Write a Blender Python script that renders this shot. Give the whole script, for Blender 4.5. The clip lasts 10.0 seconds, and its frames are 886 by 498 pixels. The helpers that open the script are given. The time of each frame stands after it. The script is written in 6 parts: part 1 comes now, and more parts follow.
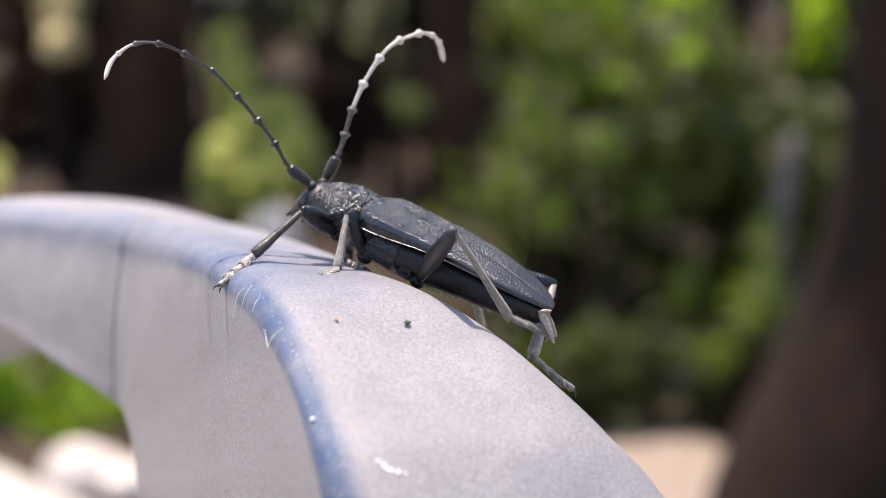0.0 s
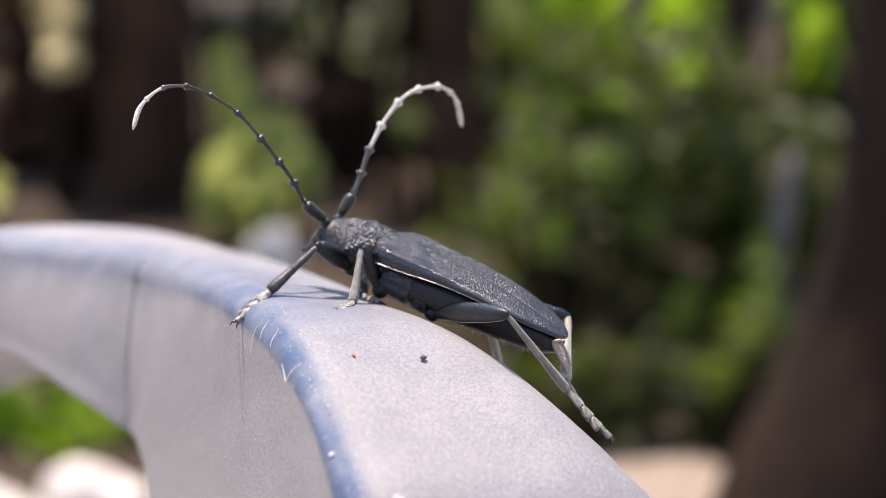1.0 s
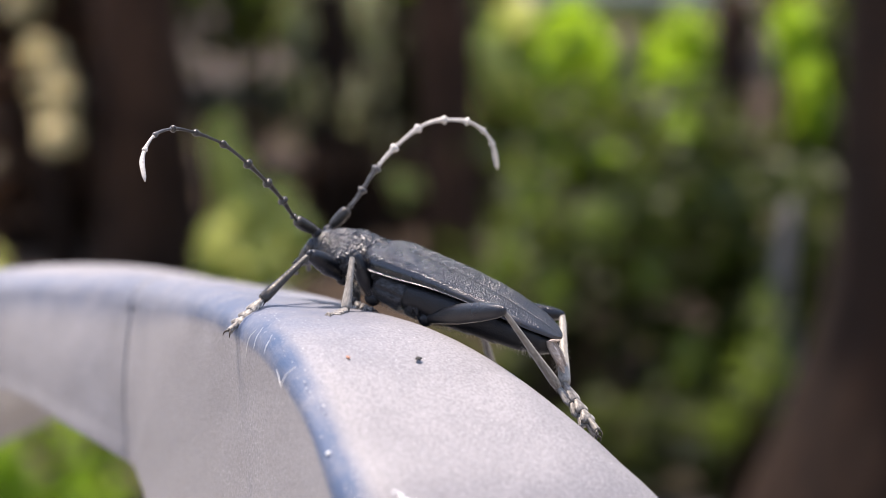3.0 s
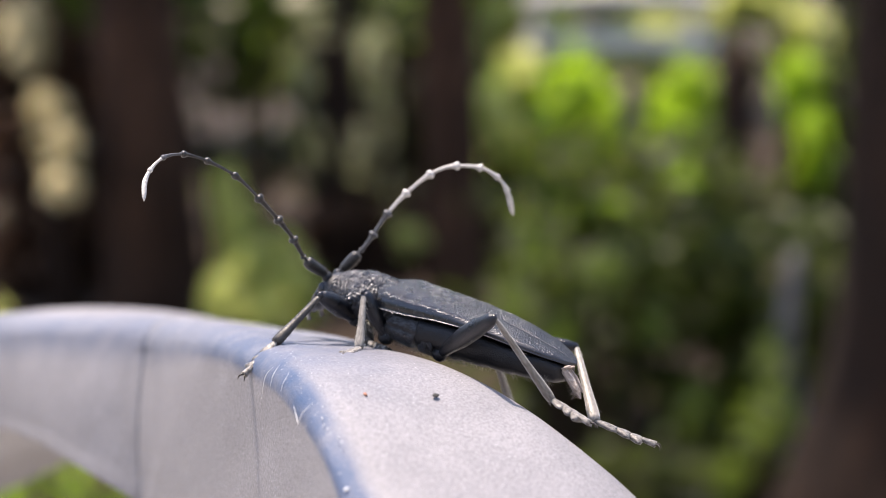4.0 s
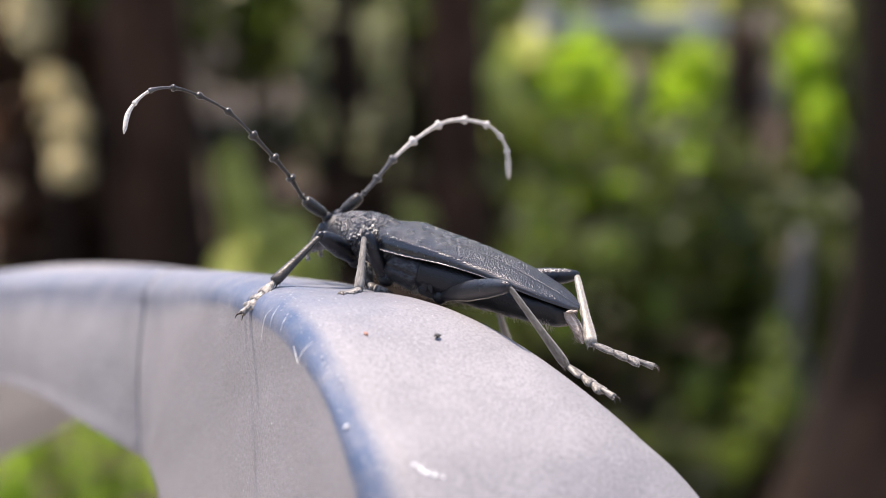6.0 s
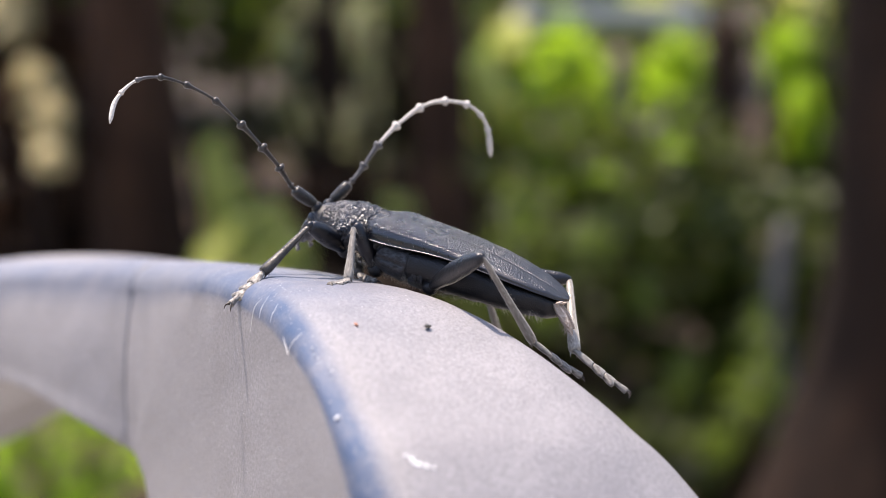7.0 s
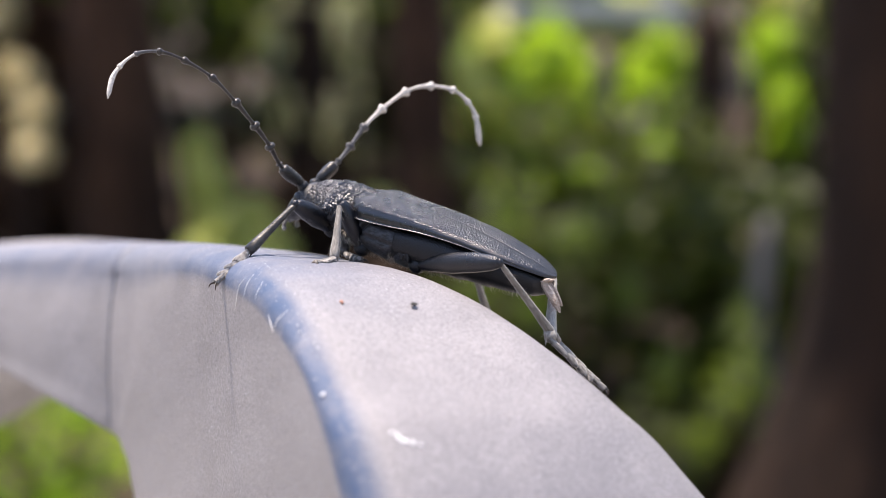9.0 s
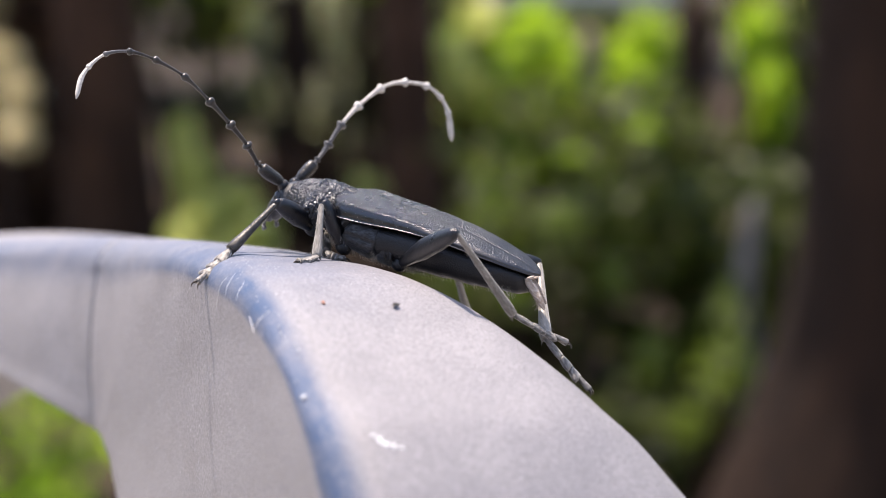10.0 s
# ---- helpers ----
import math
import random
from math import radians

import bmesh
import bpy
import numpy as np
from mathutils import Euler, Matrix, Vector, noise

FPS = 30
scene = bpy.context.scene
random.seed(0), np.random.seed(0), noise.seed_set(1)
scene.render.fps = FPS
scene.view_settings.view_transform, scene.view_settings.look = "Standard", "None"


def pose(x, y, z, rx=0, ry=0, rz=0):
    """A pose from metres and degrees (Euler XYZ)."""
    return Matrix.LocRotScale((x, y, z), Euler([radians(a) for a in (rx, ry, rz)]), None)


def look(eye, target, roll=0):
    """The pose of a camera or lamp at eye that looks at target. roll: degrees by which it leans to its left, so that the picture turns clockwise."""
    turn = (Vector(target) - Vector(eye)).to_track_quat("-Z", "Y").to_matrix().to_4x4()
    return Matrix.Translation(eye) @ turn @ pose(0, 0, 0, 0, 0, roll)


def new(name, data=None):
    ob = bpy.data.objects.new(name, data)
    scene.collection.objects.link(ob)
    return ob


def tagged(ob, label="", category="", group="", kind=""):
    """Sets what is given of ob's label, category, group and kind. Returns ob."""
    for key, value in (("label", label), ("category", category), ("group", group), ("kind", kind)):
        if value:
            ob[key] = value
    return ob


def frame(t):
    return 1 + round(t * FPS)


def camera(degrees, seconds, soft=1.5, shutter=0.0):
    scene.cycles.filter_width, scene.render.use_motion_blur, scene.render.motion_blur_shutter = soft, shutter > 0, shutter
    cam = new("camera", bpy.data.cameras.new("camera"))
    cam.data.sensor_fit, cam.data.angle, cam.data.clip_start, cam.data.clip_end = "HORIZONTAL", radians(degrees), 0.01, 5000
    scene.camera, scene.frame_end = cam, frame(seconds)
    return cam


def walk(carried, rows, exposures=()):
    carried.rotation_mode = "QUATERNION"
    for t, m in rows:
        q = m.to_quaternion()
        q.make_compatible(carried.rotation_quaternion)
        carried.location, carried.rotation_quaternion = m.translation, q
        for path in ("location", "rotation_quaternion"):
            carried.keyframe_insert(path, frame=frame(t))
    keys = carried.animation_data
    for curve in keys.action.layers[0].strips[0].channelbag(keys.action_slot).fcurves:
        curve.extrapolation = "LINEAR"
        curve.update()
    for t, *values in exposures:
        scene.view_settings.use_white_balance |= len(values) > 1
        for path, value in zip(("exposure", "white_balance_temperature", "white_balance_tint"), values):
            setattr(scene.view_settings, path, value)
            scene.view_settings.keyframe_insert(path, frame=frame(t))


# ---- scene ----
cam = camera(26.0, 10.0, soft=0.7, shutter=0.15)
cam.data.dof.use_dof = True
cam.data.dof.focus_distance = 0.209
cam.data.dof.aperture_fstop = 19.0
PATH = [
    (0, (0.00008, -0.20758, 0.70422), (0.00008, -0.01194, 0.66269), 0.54),
    (0.1, (-0.00014, -0.20779, 0.70453), (0.00010, -0.01216, 0.66294), 0.65),
    (0.2, (-0.00037, -0.20800, 0.70486), (0.00033, -0.01240, 0.66312), 0.78),
    (0.3, (-0.00060, -0.20821, 0.70518), (-0.00015, -0.01269, 0.66307), 0.90),
    (0.4, (-0.00082, -0.20841, 0.70547), (-0.00040, -0.01289, 0.66337), 0.99),
    (0.5, (-0.00102, -0.20860, 0.70573), (-0.00069, -0.01303, 0.66386), 1.03),
    (0.6, (-0.00122, -0.20877, 0.70598), (-0.00088, -0.01316, 0.66428), 1.00),
    (0.7, (-0.00144, -0.20893, 0.70622), (-0.00135, -0.01314, 0.66536), 0.92),
    (0.8, (-0.00163, -0.20908, 0.70642), (-0.00121, -0.01328, 0.66564), 0.80),
    (0.9, (-0.00176, -0.20922, 0.70655), (-0.00143, -0.01332, 0.66625), 0.68),
    (1, (-0.00179, -0.20935, 0.70657), (-0.00162, -0.01335, 0.66679), 0.57),
    (1.1, (-0.00170, -0.20951, 0.70649), (-0.00163, -0.01347, 0.66689), 0.48),
    (1.2, (-0.00151, -0.20971, 0.70635), (-0.00162, -0.01358, 0.66717), 0.41),
    (1.3, (-0.00126, -0.20987, 0.70611), (-0.00161, -0.01367, 0.66731), 0.32),
    (1.4, (-0.00098, -0.20995, 0.70576), (-0.00172, -0.01373, 0.66708), 0.22),
    (1.5, (-0.00073, -0.20989, 0.70528), (-0.00123, -0.01359, 0.66699), 0.09),
    (1.6, (-0.00047, -0.20959, 0.70458), (-0.00108, -0.01324, 0.66656), -0.11),
    (1.7, (-0.00016, -0.20909, 0.70366), (-0.00093, -0.01259, 0.66640), -0.35),
    (1.8, (0.00013, -0.20854, 0.70267), (-0.00052, -0.01189, 0.66622), -0.61),
    (1.9, (0.00037, -0.20808, 0.70176), (0.00012, -0.01145, 0.66522), -0.84),
    (2, (0.00050, -0.20788, 0.70109), (-0.00034, -0.01119, 0.66484), -1.02),
    (2.1, (0.00050, -0.20802, 0.70069), (-0.00046, -0.01120, 0.66518), -1.13),
    (2.2, (0.00039, -0.20842, 0.70048), (-0.00080, -0.01143, 0.66588), -1.20),
    (2.3, (0.00023, -0.20891, 0.70037), (-0.00103, -0.01185, 0.66624), -1.25),
    (2.4, (0.00005, -0.20936, 0.70030), (-0.00088, -0.01229, 0.66621), -1.27),
    (2.5, (-0.00012, -0.20963, 0.70019), (-0.00059, -0.01254, 0.66620), -1.29),
    (2.6, (-0.00026, -0.20975, 0.70005), (-0.00013, -0.01277, 0.66542), -1.32),
    (2.7, (-0.00040, -0.20985, 0.69991), (-0.00011, -0.01278, 0.66580), -1.34),
    (3.8, (-0.00202, -0.21033, 0.69845), (-0.00276, -0.01279, 0.66716), -1.49),
    (3.9, (-0.00215, -0.21036, 0.69828), (-0.00229, -0.01230, 0.67045), -1.51),
    (4, (-0.00227, -0.21039, 0.69811), (-0.00239, -0.01231, 0.67045), -1.52),
    (4.1, (-0.00237, -0.21041, 0.69789), (-0.00189, -0.01224, 0.67093), -1.53),
    (4.2, (-0.00242, -0.21041, 0.69760), (-0.00133, -0.01218, 0.67107), -1.54),
    (4.3, (-0.00245, -0.21040, 0.69727), (-0.00157, -0.01216, 0.67084), -1.54),
    (4.4, (-0.00247, -0.21038, 0.69692), (-0.00230, -0.01210, 0.67073), -1.55),
    (4.5, (-0.00248, -0.21036, 0.69658), (-0.00254, -0.01202, 0.67087), -1.56),
    (4.6, (-0.00248, -0.21038, 0.69622), (-0.00265, -0.01199, 0.67085), -1.56),
    (4.7, (-0.00248, -0.21041, 0.69584), (-0.00266, -0.01204, 0.67038), -1.57),
    (4.8, (-0.00246, -0.21043, 0.69546), (-0.00266, -0.01201, 0.67038), -1.57),
    (4.9, (-0.00242, -0.21040, 0.69508), (-0.00280, -0.01201, 0.66979), -1.57),
    (5, (-0.00235, -0.21028, 0.69472), (-0.00262, -0.01189, 0.66942), -1.57),
    (5.1, (-0.00222, -0.21002, 0.69436), (-0.00308, -0.01171, 0.66843), -1.56),
    (5.2, (-0.00203, -0.20963, 0.69397), (-0.00287, -0.01136, 0.66776), -1.55),
    (5.3, (-0.00182, -0.20921, 0.69361), (-0.00266, -0.01095, 0.66731), -1.53),
    (5.4, (-0.00167, -0.20883, 0.69332), (-0.00293, -0.01062, 0.66666), -1.52),
    (5.5, (-0.00162, -0.20860, 0.69315), (-0.00235, -0.01044, 0.66610), -1.51),
    (5.6, (-0.00165, -0.20846, 0.69307), (-0.00260, -0.01036, 0.66564), -1.50),
    (5.7, (-0.00169, -0.20835, 0.69302), (-0.00273, -0.01031, 0.66504), -1.50),
    (6.8, (-0.00259, -0.20759, 0.69298), (-0.00193, -0.00990, 0.66267), -1.47),
    (6.9, (-0.00266, -0.20752, 0.69296), (-0.00180, -0.00982, 0.66277), -1.46),
    (7, (-0.00272, -0.20746, 0.69293), (-0.00177, -0.00977, 0.66259), -1.46),
    (7.1, (-0.00274, -0.20738, 0.69284), (-0.00156, -0.00966, 0.66274), -1.44),
    (7.2, (-0.00273, -0.20730, 0.69270), (-0.00170, -0.00962, 0.66238), -1.42),
    (7.3, (-0.00270, -0.20723, 0.69253), (-0.00147, -0.00954, 0.66224), -1.40),
    (7.4, (-0.00267, -0.20718, 0.69238), (-0.00135, -0.00947, 0.66223), -1.38),
    (7.5, (-0.00267, -0.20716, 0.69229), (-0.00120, -0.00949, 0.66190), -1.36),
    (7.6, (-0.00271, -0.20718, 0.69227), (-0.00124, -0.00949, 0.66200), -1.35),
    (7.7, (-0.00277, -0.20725, 0.69231), (-0.00113, -0.00962, 0.66166), -1.34),
    (7.8, (-0.00284, -0.20733, 0.69236), (-0.00089, -0.00971, 0.66167), -1.33),
    (7.9, (-0.00291, -0.20739, 0.69239), (-0.00100, -0.00976, 0.66180), -1.33),
    (8, (-0.00296, -0.20740, 0.69237), (-0.00087, -0.00976, 0.66176), -1.33),
    (8.1, (-0.00300, -0.20734, 0.69228), (-0.00088, -0.00971, 0.66167), -1.34),
    (8.2, (-0.00303, -0.20723, 0.69215), (-0.00076, -0.00960, 0.66153), -1.35),
    (8.3, (-0.00306, -0.20710, 0.69199), (-0.00076, -0.00947, 0.66139), -1.36),
    (8.4, (-0.00308, -0.20696, 0.69182), (-0.00076, -0.00932, 0.66125), -1.37),
    (8.5, (-0.00309, -0.20683, 0.69165), (-0.00069, -0.00921, 0.66095), -1.37),
    (8.6, (-0.00313, -0.20673, 0.69146), (-0.00065, -0.00908, 0.66097), -1.37),
    (8.7, (-0.00319, -0.20666, 0.69123), (-0.00065, -0.00899, 0.66085), -1.37),
    (8.8, (-0.00322, -0.20656, 0.69101), (-0.00042, -0.00891, 0.66059), -1.36),
    (8.9, (-0.00319, -0.20642, 0.69083), (-0.00042, -0.00876, 0.66045), -1.35),
    (9, (-0.00304, -0.20618, 0.69073), (-0.00040, -0.00857, 0.66003), -1.34),
    (9.1, (-0.00267, -0.20576, 0.69071), (0.00025, -0.00820, 0.65973), -1.32),
    (9.2, (-0.00212, -0.20519, 0.69075), (0.00080, -0.00771, 0.65925), -1.29),
    (9.3, (-0.00154, -0.20460, 0.69084), (0.00184, -0.00709, 0.65958), -1.27),
    (9.4, (-0.00106, -0.20411, 0.69097), (0.00216, -0.00665, 0.65936), -1.25),
    (9.5, (-0.00084, -0.20385, 0.69112), (0.00207, -0.00638, 0.65952), -1.23),
    (9.6, (-0.00095, -0.20387, 0.69132), (0.00204, -0.00639, 0.65978), -1.22),
    (9.7, (-0.00127, -0.20409, 0.69155), (0.00159, -0.00663, 0.65995), -1.22),
    (9.8, (-0.00172, -0.20443, 0.69182), (0.00138, -0.00700, 0.66001), -1.22),
    (9.9, (-0.00221, -0.20480, 0.69209), (0.00141, -0.00741, 0.66008), -1.22),
    (10, (-0.00263, -0.20511, 0.69234), (0.00147, -0.00781, 0.65984), -1.21),
]
walk(cam, [(t, look(eye, target, roll)) for t, eye, target, roll in PATH], exposures=[(0, 1.85, 7500, 18), (10, 1.85, 7500, 18)])

# ---- light ----
SUN_TO = Vector((-0.19, 0.22, 0.96)).normalized()
world = bpy.data.worlds.new("sky")
scene.world = world
world.use_nodes = True
wn = world.node_tree
sky = wn.nodes.new("ShaderNodeTexSky")
sky.sky_type = "NISHITA"
sky.sun_disc = False
sky.sun_elevation = math.asin(SUN_TO.z)
sky.sun_rotation = math.atan2(SUN_TO.x, SUN_TO.y)
wn.links.new(sky.outputs[0], wn.nodes["Background"].inputs[0])
wn.nodes["Background"].inputs[1].default_value = 0.125
sun_data = bpy.data.lights.new("sun", "SUN")
sun_data.energy, sun_data.angle, sun_data.color = 2.65, radians(1.5), (1.0, 0.97, 0.92)
sun = new("sun", sun_data)
sun.matrix_world = look(SUN_TO * 5, (0, 0, 0))


# ---- materials ----
class Mat:
    """A node material with short calls."""

    def __init__(self, name, rough=0.6, metal=0.0, spec=0.5):
        self.m = bpy.data.materials.new(name)
        self.m.use_nodes = True
        self.t = self.m.node_tree
        self.b = self.t.nodes["Principled BSDF"]
        self.b.inputs["Roughness"].default_value = rough
        self.b.inputs["Metallic"].default_value = metal
        self.b.inputs["Specular IOR Level"].default_value = spec
        self.co = None

    def node(self, kind, **inputs):
        n = self.t.nodes.new(kind)
        for key, value in inputs.items():
            self.put(n, key.replace("_", " "), value)
        return n

    def put(self, n, key, value):
        if hasattr(value, "links") or isinstance(value, bpy.types.NodeSocket):
            self.t.links.new(value, n.inputs[key])
        else:
            n.inputs[key].default_value = value

    def where(self):
        if self.co is None:
            self.co = self.t.nodes.new("ShaderNodeTexCoord").outputs["Object"]
        return self.co

    def noise(self, scale, detail=4.0, rough=0.55, stretch=None):
        v = self.where()
        if stretch:
            mp = self.t.nodes.new("ShaderNodeMapping")
            mp.inputs["Scale"].default_value = stretch
            self.t.links.new(v, mp.inputs["Vector"])
            v = mp.outputs[0]
        return self.node("ShaderNodeTexNoise", Vector=v, Scale=scale, Detail=detail, Roughness=rough).outputs["Fac"]

    def cells(self, scale, feature="F1"):
        n = self.node("ShaderNodeTexVoronoi", Vector=self.where(), Scale=scale)
        n.feature = feature
        return n.outputs["Distance"]

    def ramp(self, fac, stops):
        n = self.t.nodes.new("ShaderNodeValToRGB")
        el = n.color_ramp.elements
        while len(el) < len(stops):
            el.new(0.5)
        for e, (p, c) in zip(el, stops):
            e.position = p
            e.color = (*c, 1.0) if len(c) == 3 else c
        self.t.links.new(fac, n.inputs[0])
        return n.outputs["Color"]

    def mix(self, fac, a, b, blend="MIX"):
        n = self.t.nodes.new("ShaderNodeMix")
        n.data_type = "RGBA"
        n.blend_type = blend
        for i, v in ((0, fac), (6, a), (7, b)):
            if isinstance(v, bpy.types.NodeSocket):
                self.t.links.new(v, n.inputs[i])
            else:
                n.inputs[i].default_value = (*v, 1.0) if isinstance(v, tuple) and len(v) == 3 else v
        return n.outputs[2]

    def math(self, op, a, b=0.0):
        n = self.t.nodes.new("ShaderNodeMath")
        n.operation = op
        for i, v in enumerate((a, b)):
            if isinstance(v, bpy.types.NodeSocket):
                self.t.links.new(v, n.inputs[i])
            else:
                n.inputs[i].default_value = v
        return n.outputs[0]

    def attr(self, name):
        n = self.t.nodes.new("ShaderNodeAttribute")
        n.attribute_name = name
        return n.outputs["Fac"]

    def color(self, v):
        self.put(self.b, "Base Color", (*v, 1.0) if isinstance(v, tuple) else v)
        return self

    def rough(self, v):
        self.put(self.b, "Roughness", v)
        return self

    def bump(self, height, strength=0.5, distance=0.001):
        old = self.b.inputs["Normal"].links
        n = self.node("ShaderNodeBump", Height=height, Strength=strength, Distance=distance)
        if old:
            self.t.links.new(old[0].from_socket, n.inputs["Normal"])
        self.t.links.new(n.outputs[0], self.b.inputs["Normal"])
        return self


def plastic_mat():
    """Blue-grey garden-chair plastic, chalked pale by weather, rubbed clean along the edge."""
    m = Mat("weathered_plastic", 0.5, spec=0.3)
    cloud = m.noise(120, 5, 0.6)
    chalk = m.ramp(cloud, [(0.3, (0.195, 0.188, 0.194)), (0.7, (0.245, 0.236, 0.241))])
    fine = m.noise(3000, 5, 0.75)
    chalk = m.mix(0.5, chalk, m.ramp(fine, [(0.36, (0.16, 0.16, 0.18)), (0.64, (0.74, 0.73, 0.75))]), "OVERLAY")
    rub = m.math("MULTIPLY", m.attr("rub"), m.ramp(m.noise(260, 4, 0.6), [(0.25, (0.55,) * 3), (0.6, (1.0,) * 3)]))
    col = m.mix(rub, chalk, (0.030, 0.060, 0.125))
    dots = m.cells(1300)
    pick = m.noise(160, 3, 0.7)
    dust = m.math("MULTIPLY", m.ramp(dots, [(0.10, (1,) * 3), (0.17, (0,) * 3)]), m.ramp(pick, [(0.50, (0,) * 3), (0.60, (1,) * 3)]))
    col = m.mix(m.math("MULTIPLY", dust, 0.5), col, (0.46, 0.45, 0.45))
    m.color(col).rough(m.ramp(cloud, [(0.2, (0.42,) * 3), (0.8, (0.62,) * 3)]))
    m.bump(fine, 0.6, 0.00014).bump(cloud, 0.15, 0.0003)
    return m.m


def chitin_mat(name, scale, strength, base=(0.010, 0.011, 0.014), rough=0.34, dust=0.05, masked=False, spec=0.65):
    """Black horn with small raised grains; masked: the grains fade down the sides and the gloss dulls towards the rear."""
    m = Mat(name, rough, spec=spec)
    m.b.inputs["Specular Tint"].default_value = (0.92, 0.93, 1.0, 1.0)
    big = m.noise(500, 4, 0.6)
    m.color(m.mix(m.ramp(big, [(0.45, (0,) * 3), (0.8, (dust,) * 3)]), base, (0.22, 0.20, 0.18)))
    wear = m.ramp(big, [(0.2, (rough - 0.06,) * 3), (0.8, (rough + 0.14,) * 3)])
    grains = m.math("SUBTRACT", 1.0, m.math("MULTIPLY", m.cells(scale), 1.0))
    folds = m.noise(scale * 0.45, 3, 0.6)
    fine = m.noise(scale * 2.2, 2)
    if masked:
        mask = m.attr("back")
        wear = m.math("ADD", wear, m.math("MULTIPLY", m.attr("rear"), 0.14))
        grains = m.math("MULTIPLY", grains, m.math("ADD", mask, 0.05))
        folds = m.math("MULTIPLY", folds, m.math("ADD", mask, 0.05))
        fine = m.math("MULTIPLY", fine, m.math("ADD", mask, 0.3))
    m.rough(wear)
    m.bump(folds, strength * 0.8, 0.00025).bump(grains, strength, 0.00022).bump(fine, strength * 0.3, 0.00008)
    return m.m


def fuzz_mat(name, lo, hi, rough=0.55, sheen=0.3):
    """Dark cuticle under short pale hairs."""
    m = Mat(name, rough, spec=0.35)
    n = m.noise(5200, 3, 0.65, (0.35, 1, 1))
    n2 = m.noise(420, 3)
    c = m.mix(n2, m.ramp(n, [(0.35, lo), (0.68, hi)]), lo)
    m.color(c)
    m.b.inputs["Sheen Weight"].default_value = sheen
    m.b.inputs["Sheen Roughness"].default_value = 0.4
    m.bump(n, 0.5, 0.0001)
    return m.m


def plain_mat(name, lo, hi, scale, rough=0.7, bump=0.3, dist=0.002, stretch=None):
    m = Mat(name, rough)
    n = m.noise(scale, 5, 0.6, stretch)
    m.color(m.ramp(n, [(0.3, lo), (0.7, hi)]))
    m.bump(n, bump, dist)
    return m.m


def bark_mat(name, lo, hi):
    m = Mat(name, 0.9, spec=0.2)
    n = m.noise(9, 6, 0.7, (4, 4, 0.7))
    n2 = m.ramp(m.noise(2.6, 3), [(0.38, (0.1,) * 3), (0.62, (0.95,) * 3)])
    m.color(m.mix(n2, m.ramp(n, [(0.35, lo), (0.65, hi)]), lo))
    m.bump(n, 0.9, 0.02)
    return m.m


def leaf_mat(name, lo, hi):
    m = Mat(name, 0.45)
    g = m.t.nodes.new("ShaderNodeNewGeometry").outputs["Random Per Island"]
    c = m.ramp(g, [(0.0, lo), (1.0, hi)])
    c = m.mix(0.3, c, m.ramp(m.noise(14, 3), [(0.3, lo), (0.7, hi)]))
    m.color(c)
    tr = m.node("ShaderNodeBsdfTranslucent", Color=c)
    mixer = m.t.nodes.new("ShaderNodeMixShader")
    mixer.inputs[0].default_value = 0.65
    out = m.t.nodes["Material Output"]
    m.t.links.new(m.b.outputs[0], mixer.inputs[1])
    m.t.links.new(tr.outputs[0], mixer.inputs[2])
    m.t.links.new(mixer.outputs[0], out.inputs["Surface"])
    return m.m


M_PLASTIC = plastic_mat()
M_ELYTRA = chitin_mat("elytra_chitin", 4300, 1.0, (0.002, 0.0024, 0.004), 0.21, 0.015, True, spec=0.75)
M_PRONOTUM = chitin_mat("pronotum_chitin", 3600, 0.8, (0.003, 0.0035, 0.005), 0.26, 0.03)
M_BODY = chitin_mat("body_chitin", 6000, 0.25, (0.003, 0.0032, 0.004), 0.42, 0.03, spec=0.4)
M_BREAST = fuzz_mat("breast_down", (0.002, 0.002, 0.003), (0.085, 0.086, 0.098), 0.42, 0.08)
M_EYE = chitin_mat("eye_chitin", 9000, 0.2, (0.006, 0.006, 0.007), 0.2, 0.0)
M_FEMUR = chitin_mat("femur_cuticle", 8000, 0.22, (0.002, 0.0024, 0.004), 0.27, 0.02, spec=0.5)
M_TIBIA = fuzz_mat("tibia_cuticle", (0.10, 0.087, 0.074), (0.36, 0.325, 0.285), 0.36)
# Tibia copies: sunlight put into the pale one, shade into the dark one.
M_TIBIA_LIT = fuzz_mat("lit_tibia_cuticle", (0.15, 0.135, 0.118), (0.46, 0.425, 0.375), 0.36)
M_TIBIA_SHADED = fuzz_mat("shaded_tibia_cuticle", (0.015, 0.013, 0.012), (0.11, 0.097, 0.085), 0.36, 0.1)
M_TARSUS = fuzz_mat("tarsus_cuticle", (0.045, 0.038, 0.034), (0.56, 0.52, 0.47), 0.42)
M_CLAW = fuzz_mat("claw_horn", (0.02, 0.014, 0.01), (0.06, 0.04, 0.03), 0.3)
M_ANT_DARK = fuzz_mat("antenna_black_cuticle", (0.008, 0.007, 0.0065), (0.060, 0.052, 0.047), 0.28, 0.1)
M_ANT_GREY = fuzz_mat("antenna_thin_grey_down", (0.03, 0.03, 0.034), (0.20, 0.19, 0.19), 0.35, 0.1)
M_ANT_PALE = fuzz_mat("antenna_grey_down", (0.34, 0.315, 0.29), (0.80, 0.76, 0.70), 0.45)
M_WING = fuzz_mat("folded_wing_membrane", (0.24, 0.175, 0.14), (0.72, 0.62, 0.54))
M_HAIR = plain_mat("pale_hair", (0.3, 0.27, 0.24), (0.55, 0.5, 0.45), 400)


